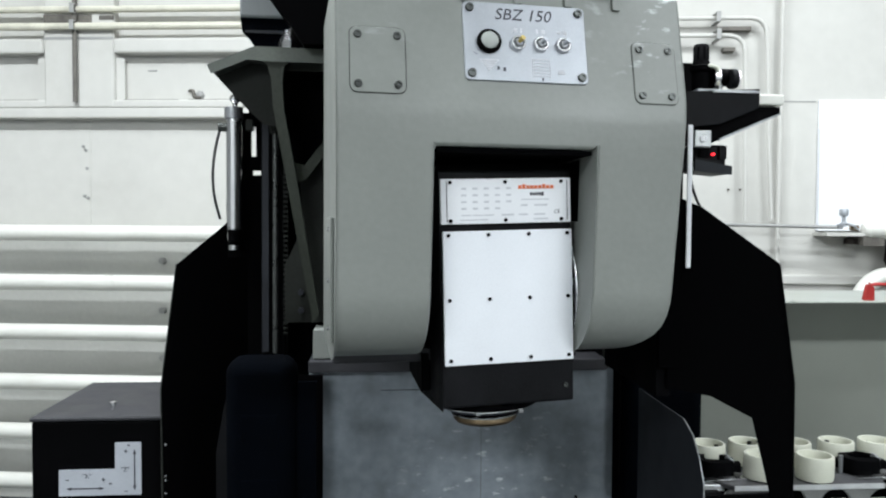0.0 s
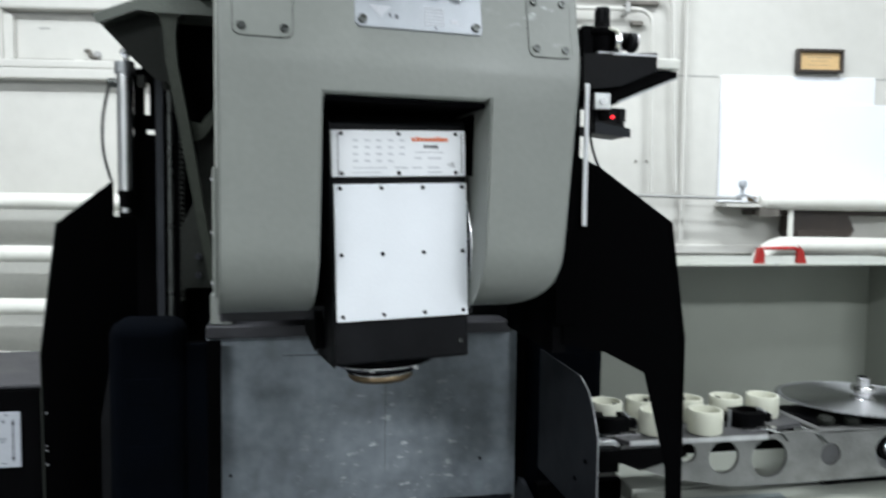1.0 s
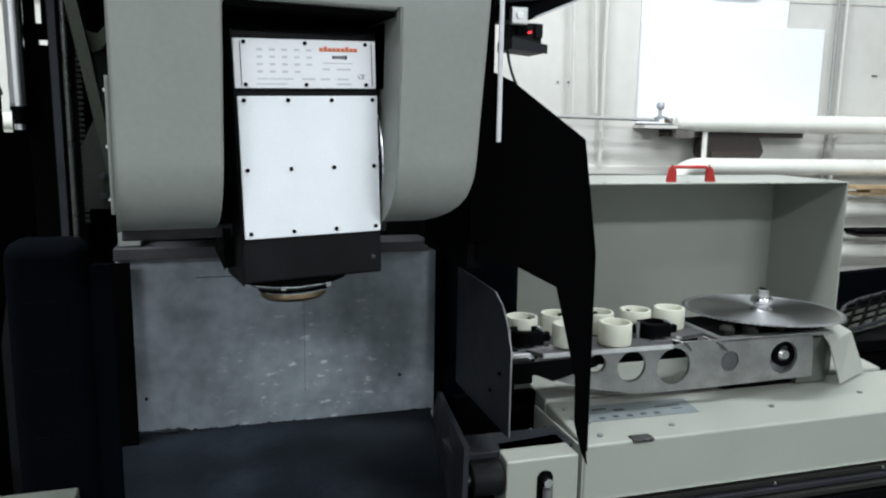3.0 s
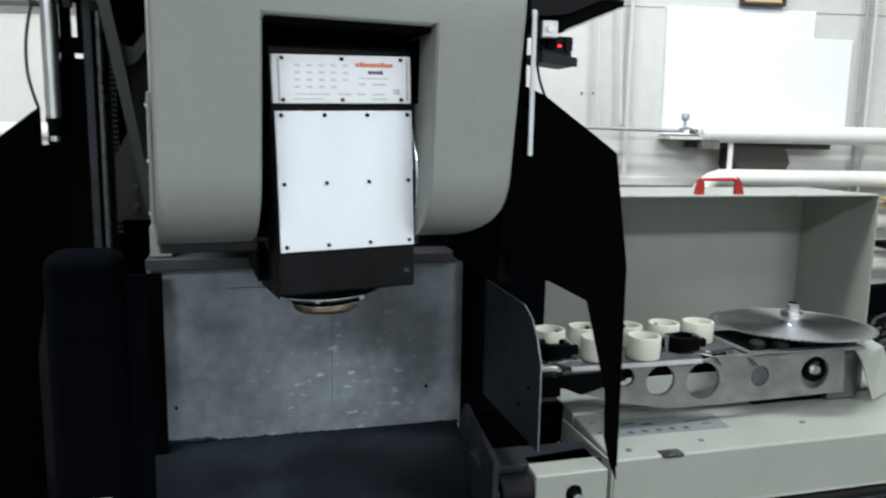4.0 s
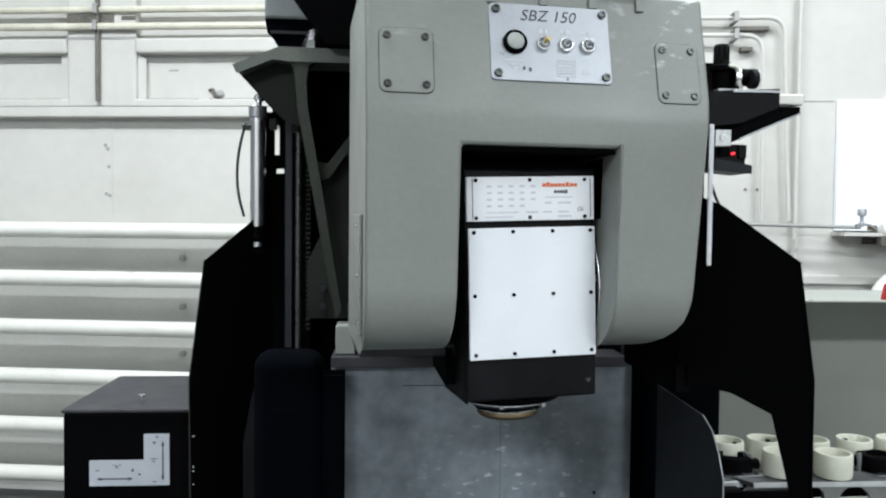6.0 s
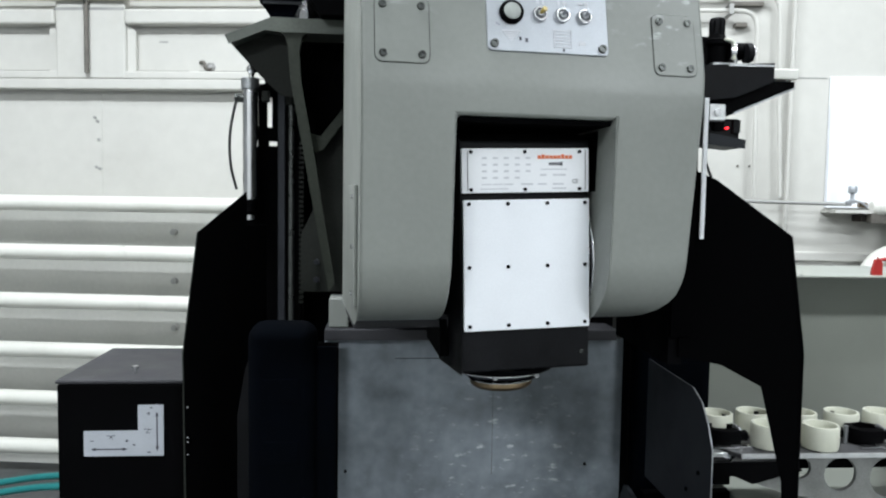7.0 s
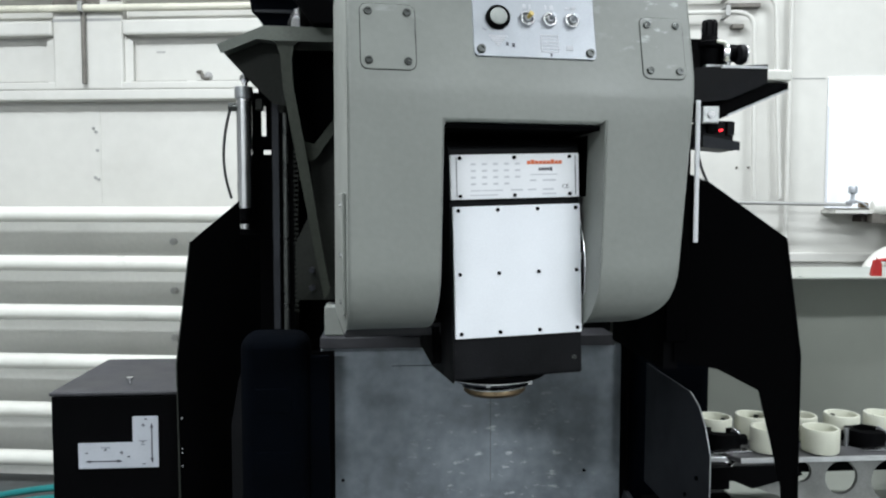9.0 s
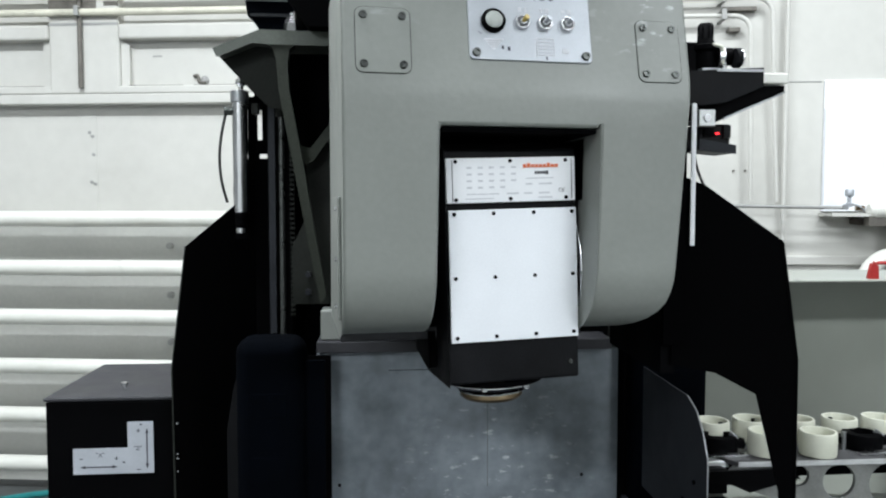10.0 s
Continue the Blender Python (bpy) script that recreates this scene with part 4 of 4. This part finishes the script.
part("case", box((0.903, 1.90, 1.735), (0.985, 1.97, 1.795)), CHARCOAL, sn, bevel=0.004)
part("tray", prism([(0.90, 1.755), (0.99, 1.740), (0.99, 1.722), (0.90, 1.73)], "y", 1.88, 1.99), SHIELD, sn, bevel=0.002)
part("terminal", box((0.915, 1.892, 1.765), (0.94, 1.90, 1.79)), BLACK_PAINT, sn)
part("terminal", box((0.965, 1.892, 1.76), (0.983, 1.90, 1.792)), CHARCOAL, sn)
part("indicator", rod((0.949, 1.888, 1.771), (0.949, 1.90, 1.771), 0.0026, seg=12), LED, sn, "glowing red lamp")
part("cable", tube([(0.905, 1.93, 1.73), (0.915, 1.93, 1.68), (0.945, 1.93, 1.62), (0.98, 1.93, 1.58), (0.985, 1.95, 1.4)], 0.0035, rounds=0.03), CABLE, sn)

# ---- control box with the axis label ----
cb = thing("control_box", (-0.5, 1.9, 0.3), MY, "black steel control cabinet with a charcoal lid", "cabinet")
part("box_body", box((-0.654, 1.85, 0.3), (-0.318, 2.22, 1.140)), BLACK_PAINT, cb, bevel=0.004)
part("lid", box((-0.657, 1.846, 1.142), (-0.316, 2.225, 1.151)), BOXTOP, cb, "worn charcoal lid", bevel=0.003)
part("lid_screw", lathe([(0.004, 0), (0.004, 0.01), (0.008, 0.011), (0.008, 0.018), (0, 0.02)], (-0.492, 1.90, 1.155), seg=12), STEEL, cb)
lab = part("axis_label", prism([(-0.593, 0.972), (-0.413, 0.972), (-0.413, 1.092), (-0.470, 1.092), (-0.470, 1.031), (-0.593, 1.031)], "y", 1.8455, 1.85), AXIS, cb, "white L-shaped label with axis arrows", bevel=0.0005)
AP = upright(-0.5, 1.8455, 1.0)


def arrow(x0, y0, x1, y1, m):
    bm = bmesh.new()
    d = Vector((x1 - x0, y1 - y0))
    n = Vector((-d.y, d.x)).normalized()
    e = d.normalized()
    a, b = Vector((x0, y0)), Vector((x1, y1))
    pts = [a, a + e * 0.012 + n * 0.004, a + e * 0.012 + n * 0.0014, b - e * 0.012 + n * 0.0014, b - e * 0.012 + n * 0.004, b,
           b - e * 0.012 - n * 0.004, b - e * 0.012 - n * 0.0014, a + e * 0.012 - n * 0.0014, a + e * 0.012 - n * 0.004]
    prism([(p.x, p.y) for p in pts], "z", 0, 0.0006, bm)
    return moved(bm, m)


part("arrow", arrow(-0.078, -0.012, 0.006, -0.012, AP), INK, lab)
part("arrow", arrow(0.073, -0.018, 0.073, 0.077, AP), INK, lab)
part("lettering", letters('"X"', 0.014, AP @ Matrix.Translation((-0.032, 0.016, 0))), INK, lab)
part("lettering", letters('"Z"', 0.014, AP @ Matrix.Translation((0.052, 0.03, 0))), INK, lab)
part("print", bars([(-0.075, 0.008, 0.008, 0.002), (0.004, 0.008, 0.008, 0.002), (0.004, 0.008, 0.002, 0.008), (0.054, 0.072, 0.008, 0.002), (0.054, 0.072, 0.002, 0.008), (0.054, -0.02, 0.008, 0.002), (0.02, -0.002, 0.006, 0.003), (0.06, 0.086, 0.006, 0.003)], AP), INK, lab)
for k, (dz, dy) in enumerate(((0, 0), (0.03, 0.06), (-0.03, 0.1))):
    solo("hose", tube([(-3.2, 3.35 + dy, 0.12 + dz), (-2.4, 3.3 + dy, 0.16 + dz), (-1.9, 3.35 + dy, 0.24 + dz), (-1.2, 3.3 + dy, 0.2 + dz), (-0.6, 3.2 + dy, 0.1)], 0.016, rounds=0.2), TEAL, 0, "teal rubber hose lying along the wall", "hose", group="teal hoses")

# ---- machine bed ----
bed = thing("machine_bed", (1.8, 1.9, 0.05), MY, "pale grey-green enamelled machine bed", "machine bed")
part("bed_top", prism([(1.008, 1.616), (3.6, 1.616), (3.6, 1.90), (1.762, 1.90), (1.036, 1.90)], "z", 0.66, 0.80), CREAM, bed, bevel=0.005)
part("rear_deck", prism([(1.040, 1.915), (2.20, 1.915), (2.262, 2.18), (2.28, 2.62), (1.08, 2.62)], "z", 0.70, 0.803), CREAM, bed, bevel=0.005)
part("gap", box((1.066, 1.895, 0.60), (3.5, 1.918, 0.78)), BLACK_PAINT, bed)
part("under_body", box((1.03, 1.66, 0.05), (3.6, 2.6, 0.66)), BLACK_PAINT, bed)
for v, z, mt in ((1.606, 0.652, CAST_DARK), (1.596, 0.634, SHIELD), (1.584, 0.616, CAST_DARK)):
    part("rail_strip", box((0.98, v, z - 0.014), (3.6, v + 0.1, z)), mt, bed, bevel=0.002)
part("front_apron", box((0.98, 1.575, 0.05), (3.6, 1.66, 0.597)), BLACK_PAINT, bed)
part("sticker", prism([(1.088, 1.742), (1.405, 1.735), (1.420, 1.834), (1.12, 1.846)], "z", 0.8005, 0.8012), STICKER, bed, "pale blue-grey instruction sticker")
part("sticker_print", bars([(1.13 + 0.04 * k, 1.758 + 0.002 * (k % 2), 0.016, 0.011) for k in range(5)] + [(1.345, 1.795, 0.075, 0.006), (1.36, 1.772, 0.03, 0.005), (1.20, 1.80, 0.03, 0.012), (1.15, 1.815, 0.04, 0.01)], Matrix.Translation((0, 0, 0.8013))), INK, bed)
part("end_plate", prism([(1.616, 0.66), (1.90, 0.66), (1.90, 0.795), (1.616, 0.795)], "x", 1.002, 1.0065), CREAM, bed)
for u in (1.2, 1.55, 1.9, 2.3, 2.7):
    part("rail_bolt", rod((u, 1.602, 0.645), (u, 1.6065, 0.645), 0.0045, seg=8), STEEL, bed)
part("latch", box((1.135, 1.608, 0.795), (1.19, 1.640, 0.804)), SCREW, bed, bevel=0.002)
for u, v in ((1.07, 1.66), (1.08, 1.74), (1.28, 1.675), (1.62, 1.72), (1.055, 1.77), (1.06, 1.835), (1.95, 1.75)):
    part("bolt_head", rod((u, v, 0.798), (u, v, 0.805), 0.007, seg=8), DULL, bed)

# clamp blocks
blk = thing("clamp_block", (0.9, 1.63, 0.6), MY, "pale enamelled clamp block with a slotted front", "clamp")
part("block", prism([(0.805, 1.60), (0.985, 1.60), (0.985, 1.725), (0.815, 1.705)], "z", 0.60, 0.79), CREAM, blk, bevel=0.004)
part("slot", rounded(0.040, 0.12, 0.019, -0.002, 0.0015, upright(0.90, 1.60, 0.70)), BLACK_PAINT, blk)
part("slot_bolt", rod((0.902, 1.582, 0.735), (0.902, 1.60, 0.735), 0.012, seg=6), STEEL, blk)
part("stem", rod((0.902, 1.588, 0.62), (0.902, 1.588, 0.72), 0.010), DULL, blk)
part("roller", rod((0.725, 1.63, 0.745), (0.80, 1.63, 0.745), 0.04, seg=28), CHARCOAL, blk, bevel=0.004)
part("roller_hub", rod((0.715, 1.63, 0.745), (0.726, 1.63, 0.745), 0.014, seg=14), DULL, blk)
lb = thing("clamp_block", (-0.25, 1.45, 0.6), MY, "dusty grey cast clamp block", "clamp")
part("block", box((-0.36, 1.33, 0.60), (-0.073, 1.592, 0.85)), FLANGE, lb, bevel=0.004)

# trough under the spindle
tr = thing("chip_trough", (0.3, 1.45, 0.3), MY, "oily dark sheet-metal chip trough", "trough")
slope = prism([(2.148, 0.716), (2.148, 0.69), (1.05, 0.50), (1.0, 0.50), (1.0, 0.53)], "x", -0.16, 0.66)
for vtx in slope.verts:
    if vtx.co.x > 0.5:
        vtx.co.x = 0.64 + max(0.0, vtx.co.y - 1.5) * 0.21
part("slope", slope, TROUGH, tr)
wallm = bmesh.new()
top_a, top_b, low_a, low_b = (0.795, 2.14, 0.775), (0.680, 1.535, 0.868), (0.770, 2.14, 0.60), (0.628, 1.40, 0.60)
ring = [top_a, top_b, (0.675, 1.535, 0.60), low_b, low_a]
va = [wallm.verts.new(p) for p in ring]
vb = [wallm.verts.new((p[0] + 0.012, p[1], p[2])) for p in ring]
wallm.faces.new(va)
wallm.faces.new(vb)
for k in range(5):
    wallm.faces.new((va[k - 1], va[k], vb[k], vb[k - 1]))
part("side_wall", wallm, SHIELD, tr)
part("side_wall", prism([(2.14, 0.75), (1.60, 0.70), (1.0, 0.62), (1.0, 0.3), (2.14, 0.3)], "x", -0.175, -0.16), TROUGH, tr, bevel=0.002)
part("cross_plate", box((0.70, 1.665, 0.772), (1.0, 1.768, 0.790)), SHIELD, tr, "dull dark plate bridging the pit", bevel=0.003)
for u in (0.76, 0.82, 0.87, 0.93, 0.97):
    part("plate_bolt", rod((u, 1.758, 0.789), (u, 1.758, 0.795), 0.004, seg=8), STEEL, tr)
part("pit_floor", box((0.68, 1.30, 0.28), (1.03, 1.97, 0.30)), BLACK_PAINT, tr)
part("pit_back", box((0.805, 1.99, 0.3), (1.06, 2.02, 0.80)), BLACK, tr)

# ---- hood ----
hd = thing("tool_hood", (1.8, 2.4, 0.803), MY, "open grey-green sheet-metal tool hood", "hood")
HU0, HU1, HV0, HV1, HZ0, HZ1 = 0.83, 2.285, 2.2, 2.56, 0.815, 1.372
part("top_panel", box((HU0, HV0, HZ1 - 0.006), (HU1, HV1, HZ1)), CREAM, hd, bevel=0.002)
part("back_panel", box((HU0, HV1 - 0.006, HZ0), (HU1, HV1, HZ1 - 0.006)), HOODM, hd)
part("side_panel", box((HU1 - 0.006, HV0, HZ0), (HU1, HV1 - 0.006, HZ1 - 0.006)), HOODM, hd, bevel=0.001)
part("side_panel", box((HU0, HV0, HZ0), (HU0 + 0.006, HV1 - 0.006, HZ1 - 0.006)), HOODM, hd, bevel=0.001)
for u, v in ((2.10, 2.26), (2.15, 2.27)):
    part("toggle", box((u - 0.012, v - 0.010, 0.815), (u + 0.012, v + 0.010, 0.829)), SCREW, hd, "small dark toggle", bevel=0.003)
part("base_sheet", box((1.0, HV0, 0.806), (HU1 + 0.01, HV1, 0.815)), DULL, hd, bevel=0.002)
hn = part("handle", tube([(1.600, 2.235, 1.372), (1.610, 2.235, 1.420), (1.736, 2.235, 1.420), (1.748, 2.235, 1.372)], 0.0055, seg=12, rounds=0.012), RED, hd, "red plastic grip handle", bevel=0)
for u in (1.600, 1.748):
    part("handle_foot", prism([(u - 0.013, 1.372), (u + 0.012, 1.372), (u + (0.011 if u < 1.65 else 0.002), 1.408), (u - (0.002 if u < 1.65 else 0.011), 1.422)], "y", 2.225, 2.247), RED, hn, bevel=0.004)
for u in (1.05, 1.35, 1.65, 1.95, 2.2):
    part("rivet", rod((u, HV0 + 0.012, HZ1 - 0.001), (u, HV0 + 0.012, HZ1 + 0.002), 0.005, seg=10), DULL, hd)
part("hinge", rod((2.08, 2.19, 0.81), (2.14, 2.19, 0.81), 0.010), DULL, hd)

# grille on a dark bench beyond the hood
mr = thing("wire_rack", (2.8, 2.45, 0.79), MY, "flat grey wire grille lying on a dark bench", "rack")
GA, GL, GC = Vector((2.324, 2.257, 0.800)), Vector((1.20, 0.376, 0.03)), Vector((0.40, 0.33, 0.03))
part("frame", tube([GA, GA + GC * 0.9, GA + GC + GL * 0.08, GA + GC + GL], 0.0075, rounds=0.05), BOXTOP, mr)
part("frame", tube([GA, GA + GL], 0.0075), SHIELD, mr)
part("mesh_sheet", prism([(GA.x + 0.02, GA.y + 0.01), ((GA + GL).x, (GA + GL).y), ((GA + GL + GC).x, (GA + GL + GC).y), ((GA + GC).x, (GA + GC).y - 0.01)], "z", 0.787, 0.791), FLANGE, mr, "dull grey sheet under the wires")
for k in range(1, 12):
    part("cross_wire", rod(GA + GL * (k * 0.083), GA + GL * (k * 0.083) + GC, 0.0065, seg=8), BLACK_PAINT, mr)
for k in (0.22, 0.44, 0.66, 0.84):
    part("long_wire", rod(GA + GC * k, GA + GC * k + GL, 0.0055, seg=8), BLACK_PAINT, mr)
bn = thing("bench", (3.0, 2.6, 0.05), MY, "low black steel bench beside the hood", "bench")
part("bench_top", box((2.32, 2.22, 0.74), (3.7, 2.68, 0.785)), BLACK_PAINT, bn, bevel=0.004)
part("bench_back", prism([(2.30, 0.05), (3.7, 0.05), (3.7, 0.885), (2.5, 0.83), (2.30, 0.83)], "y", 2.98, 3.05), NAVY, bn, bevel=0.004)
part("shelf", box((2.32, 2.69, 0.70), (3.7, 2.975, 0.73)), BLACK_PAINT, bn, bevel=0.004)
part("front_panel", box((2.34, 2.25, 0.05), (3.68, 2.29, 0.738)), BLACK_PAINT, bn)

# ---- tool magazine ----
SLIDE = 0.010   # how far along the bed the tool slide stands
mg = thing("tool_magazine", (1.4, 1.9, 0.805), MY, "milled aluminium tool magazine slide with round holes", "tool magazine", slide=SLIDE)
DZ = 0.972
beam = prism([(0.925, 0.926), (0.96, 0.962), (1.345, 0.962), (1.40, DZ), (1.806, DZ - 0.004), (1.812, 0.94), (1.818, 0.842), (1.42, 0.836), (1.25, 0.838), (1.08, 0.87)], "y", 1.806, 1.816,
             holes=[(1.124, 0.932, 0.025), (1.226, 0.916, 0.042), (1.355, 0.907, 0.051), (1.533, 0.908, 0.029), (1.714, 0.905, 0.047)])
part("beam_plate", beam, ALU, mg)
part("rear_rail", box((0.93, 1.992, 0.862), (1.56, 1.999, 0.962)), BLACK_PAINT, mg, "dark rear rail")
part("plug", lathe([(0, 0.004), (0.028, 0.004), (0.028, 0)], (1.533, 1.813, 0.908), seg=24, turn=Matrix.Rotation(radians(90), 4, "X")), DECK, mg)
part("tool_deck", prism([(0.965, 1.80), (1.34, 1.796), (1.375, 1.85), (1.50, 1.88), (1.50, 2.003), (0.90, 2.003), (0.90, 1.90)], "z", DZ - 0.010, DZ), DECK, mg, bevel=0.002)
part("deck_edge", prism([(0.965, 1.7965), (1.34, 1.7925), (1.34, 1.7955), (0.965, 1.7995)], "z", DZ - 0.011, DZ + 0.001), BRIGHT, mg, "bright milled front edge")
part("saw_deck", box((1.50, 1.806, DZ - 0.010), (1.88, 2.04, DZ)), ALU, mg, bevel=0.002)
part("saw_bed", box((1.52, 1.835, DZ), (1.875, 2.03, DZ + 0.004)), BLACK_PAINT, mg)
part("slide_foot", box((1.56, 1.86, 0.803), (1.795, 2.02, 0.849)), BLACK_PAINT, mg, bevel=0.003)
part("dark_inside", box((1.62, 1.834, 0.85), (1.799, 2.02, DZ - 0.012)), DULL, mg, "grey metal core")
part("lug", prism([(0.86, 1.83), (0.955, 1.83), (0.955, 1.86), (0.86, 1.85)], "z", DZ - 0.02, DZ - 0.006), BRIGHT, mg, bevel=0.002)
part("grip_arm", prism([(0.86, 0.955), (1.09, 0.958), (1.105, 0.938), (1.05, 0.925), (0.985, 0.908), (0.94, 0.928), (0.86, 0.932)], "y", 1.778, 1.798), BLACK_PAINT, mg, "black gripper arm", bevel=0.003)
part("grip_block", box((0.865, 1.80, 0.895), (0.94, 1.95, 0.955)), BLACK_PAINT, mg, bevel=0.004)
CV = [Vector(p) for p in ((1.920, 1.802, 0.812), (2.086, 1.880, 0.812), (2.051, 1.908, 0.932), (1.869, 1.801, 0.932), (1.897, 1.872, 0.957), (2.020, 1.950, 0.957))]
for face in ((CV[0], CV[1], CV[2], CV[3]), (CV[3], CV[2], CV[5], CV[4])):
    fold = bmesh.new()
    out = (face[1] - face[0]).cross(face[3] - face[0]).normalized() * 0.004
    fa = [fold.verts.new(p) for p in face]
    fb = [fold.verts.new(p - out) for p in face]
    fold.faces.new(fa)
    fold.faces.new(fb)
    for k in range(4):
        fold.faces.new((fa[k - 1], fa[k], fb[k], fb[k - 1]))
    part("end_cover", fold, CREAM, mg, "pale enamelled folded end cover", bevel=0.001)
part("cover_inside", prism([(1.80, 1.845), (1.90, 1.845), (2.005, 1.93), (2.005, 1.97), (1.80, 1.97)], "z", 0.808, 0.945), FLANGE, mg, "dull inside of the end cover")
part("bearing_ring", lathe([(0.037, 0), (0.037, 0.014), (0.024, 0.014), (0.024, 0)], (1.728, 1.833, 0.910), seg=28, turn=Matrix.Rotation(radians(90), 4, "X")), BLACK_PAINT, mg, "black bearing ring")
part("bearing_pin", lathe([(0, 0.018), (0.012, 0.018), (0.019, 0.010), (0.019, 0)], (1.729, 1.833, 0.908), seg=14, turn=Matrix.Rotation(radians(90), 4, "X")), STEEL, mg, "bright steel pin")
part("clip", tube([(1.46, 1.83, DZ + 0.004), (1.495, 1.80, DZ - 0.01), (1.515, 1.798, DZ - 0.03)], 0.003, rounds=0.01), SCREW, mg)
part("clip", tube([(1.35, 1.83, DZ + 0.004), (1.385, 1.80, DZ), (1.40, 1.798, DZ - 0.02)], 0.003, rounds=0.01), SCREW, mg)
thin = thing("side_shield", (0.72, 1.62, 0.87), MY, "thin dark grey curved side shield of the tool slide", "shield", slide=SLIDE)
shield = prism([(1.60, 0.85), (1.60, 1.05), (1.625, 1.10), (1.66, 1.14), (1.71, 1.162), (1.99, 1.168), (1.99, 0.85)], "x", 0.795, 0.800)
part("shield_sheet", shield, SHIELD, thin, bevel=0.001)
part("edge_fold", tube([(0.7975, 1.60, 0.85), (0.7975, 1.60, 1.05), (0.7975, 1.625, 1.10), (0.7975, 1.66, 1.14), (0.7975, 1.71, 1.162)], 0.0018, seg=8), DULL, thin, "worn folded edge")
for v, z in ((1.66, 0.98), (1.72, 0.92)):
    part("bolt", rod((0.791, v, z), (0.796, v, z), 0.005, seg=8), BLACK_PAINT, thin)

# tool cups standing on the deck
cup = thing("tool_cup", (0, 0, 0), MY, "cream plastic tool cup standing on the magazine", "tool cup", group="tool cups")
part("cup_body", lathe([(0.0355, 0.0), (0.0425, 0.003), (0.044, 0.010), (0.044, 0.058), (0.0425, 0.061), (0.0378, 0.061), (0.0363, 0.058), (0.0353, 0.034), (0, 0.034)], (0, 0, 0), seg=36), CUP, cup)
part("lock_pin", rod((0.024, 0.0, 0.03), (0.024, 0.0, 0.054), 0.006, seg=12), CAST_DARK, cup)
CUPS = [(0.968, 1.955, DZ), (1.076, 1.965, DZ), (1.200, 1.955, DZ), (1.318, 1.955, DZ), (1.428, 1.953, DZ), (1.063, 1.855, DZ), (1.190, 1.840, DZ)]
for k, (u, v, z) in enumerate(CUPS):
    m = frame_of(MY) @ Matrix.Translation((u + SLIDE, v, z - 0.0005)) @ Matrix.Rotation(0.7 * k, 4, "Z")
    if k == 0:
        cup.matrix_world = m
    else:
        copy_thing(cup, m)
for u, v, r in ((0.958, 1.895, 0.0), (1.335, 1.885, 0.15)):
    cl = thing("tool_clamp", (u, v, DZ), MY, "black sprung gripper clamp on the magazine deck", "clamp", group="tool clamps", slide=SLIDE)
    part("jaw", lathe([(0.026, 0), (0.046, 0), (0.050, 0.02), (0.046, 0.040), (0.028, 0.042), (0.026, 0)], (u, v, DZ), seg=24), BLACK_PAINT, cl)
    part("arm", moved(box((-0.062, -0.02, 0.012), (0.062, 0.01, 0.034)), Matrix.Translation((u, v, DZ)) @ Matrix.Rotation(r - 0.3, 4, "Z")), BLACK_PAINT, cl, bevel=0.004)
    part("spring_bolt", rod((u - 0.055, v - 0.01, DZ), (u - 0.055, v - 0.01, DZ + 0.045), 0.006, seg=10), DULL, cl)
    part("wing_nut", moved(box((-0.002, -0.012, 0.040), (0.002, 0.012, 0.052)), Matrix.Translation((u + 0.02, v, DZ)) @ Matrix.Rotation(r + 0.5, 4, "Z") @ Matrix.Rotation(0.5, 4, "X")), DULL, cl, bevel=0.001)
    part("strip", moved(box((-0.05, -0.062, -0.002), (0.05, -0.046, 0.003)), Matrix.Translation((u, v, DZ + 0.004)) @ Matrix.Rotation(0.08, 4, "Z")), STEEL, cl)

# saw blade on its arbor
saw = thing("saw_blade", (1.765, 1.975, DZ), MY, "ground steel circular saw blade on a bright arbor", "saw blade", slide=SLIDE)
R0, TEETH = 0.232, 84
pts = []
for k in range(TEETH):
    a = k * math.tau / TEETH
    pts += [(R0 * math.cos(a), R0 * math.sin(a)), ((R0 - 0.009) * math.cos(a + 0.012), (R0 - 0.009) * math.sin(a + 0.012)), ((R0 - 0.007) * math.cos(a + 0.045), (R0 - 0.007) * math.sin(a + 0.045))]
blade = prism([(1.765 + x, 1.975 + y) for x, y in pts], "z", 1.000, 1.0035)
TILT = Matrix.Translation((1.765, 1.975, 1.0)) @ Matrix.Rotation(radians(-1.6), 4, "X") @ Matrix.Translation((-1.765, -1.975, -1.0))
part("blade", moved(blade, TILT), SAWM, saw)
part("tooth_rim", moved(lathe([(0.214, 0.0036), (0.2145, 0.0042), (0.2215, 0.0042), (0.222, 0.0036)], (1.765, 1.975, 1.0), seg=84), TILT), DULL, saw, "pale ring behind the teeth")
part("arbor", lathe([(0, 0.062), (0.017, 0.062), (0.0195, 0.059), (0.0195, 0.036), (0.031, 0.035), (0.033, 0.032), (0.033, 0.020), (0.031, 0.018), (0.024, 0.016), (0.024, 0.008), (0.034, 0.0), (0, 0)], (1.765, 1.975, 1.004), seg=32), STEEL, saw)
part("socket", lathe([(0, 0.066), (0.011, 0.066), (0.011, 0.0625)], (1.765, 1.975, 1.002), seg=6), BLACK_PAINT, saw)
part("under_flange", lathe([(0.05, 0.0), (0.06, 0.012), (0.06, 0.022), (0, 0.022)], (1.765, 1.975, DZ), seg=28), DULL, saw)
for u, v in ((1.55, 1.85), (1.62, 1.84), (1.72, 1.85)):
    part("support_roller", lathe([(0.020, 0), (0.022, 0.012), (0.016, 0.02), (0, 0.02)], (u, v, DZ + 0.004), seg=18), CAST_DARK, saw)
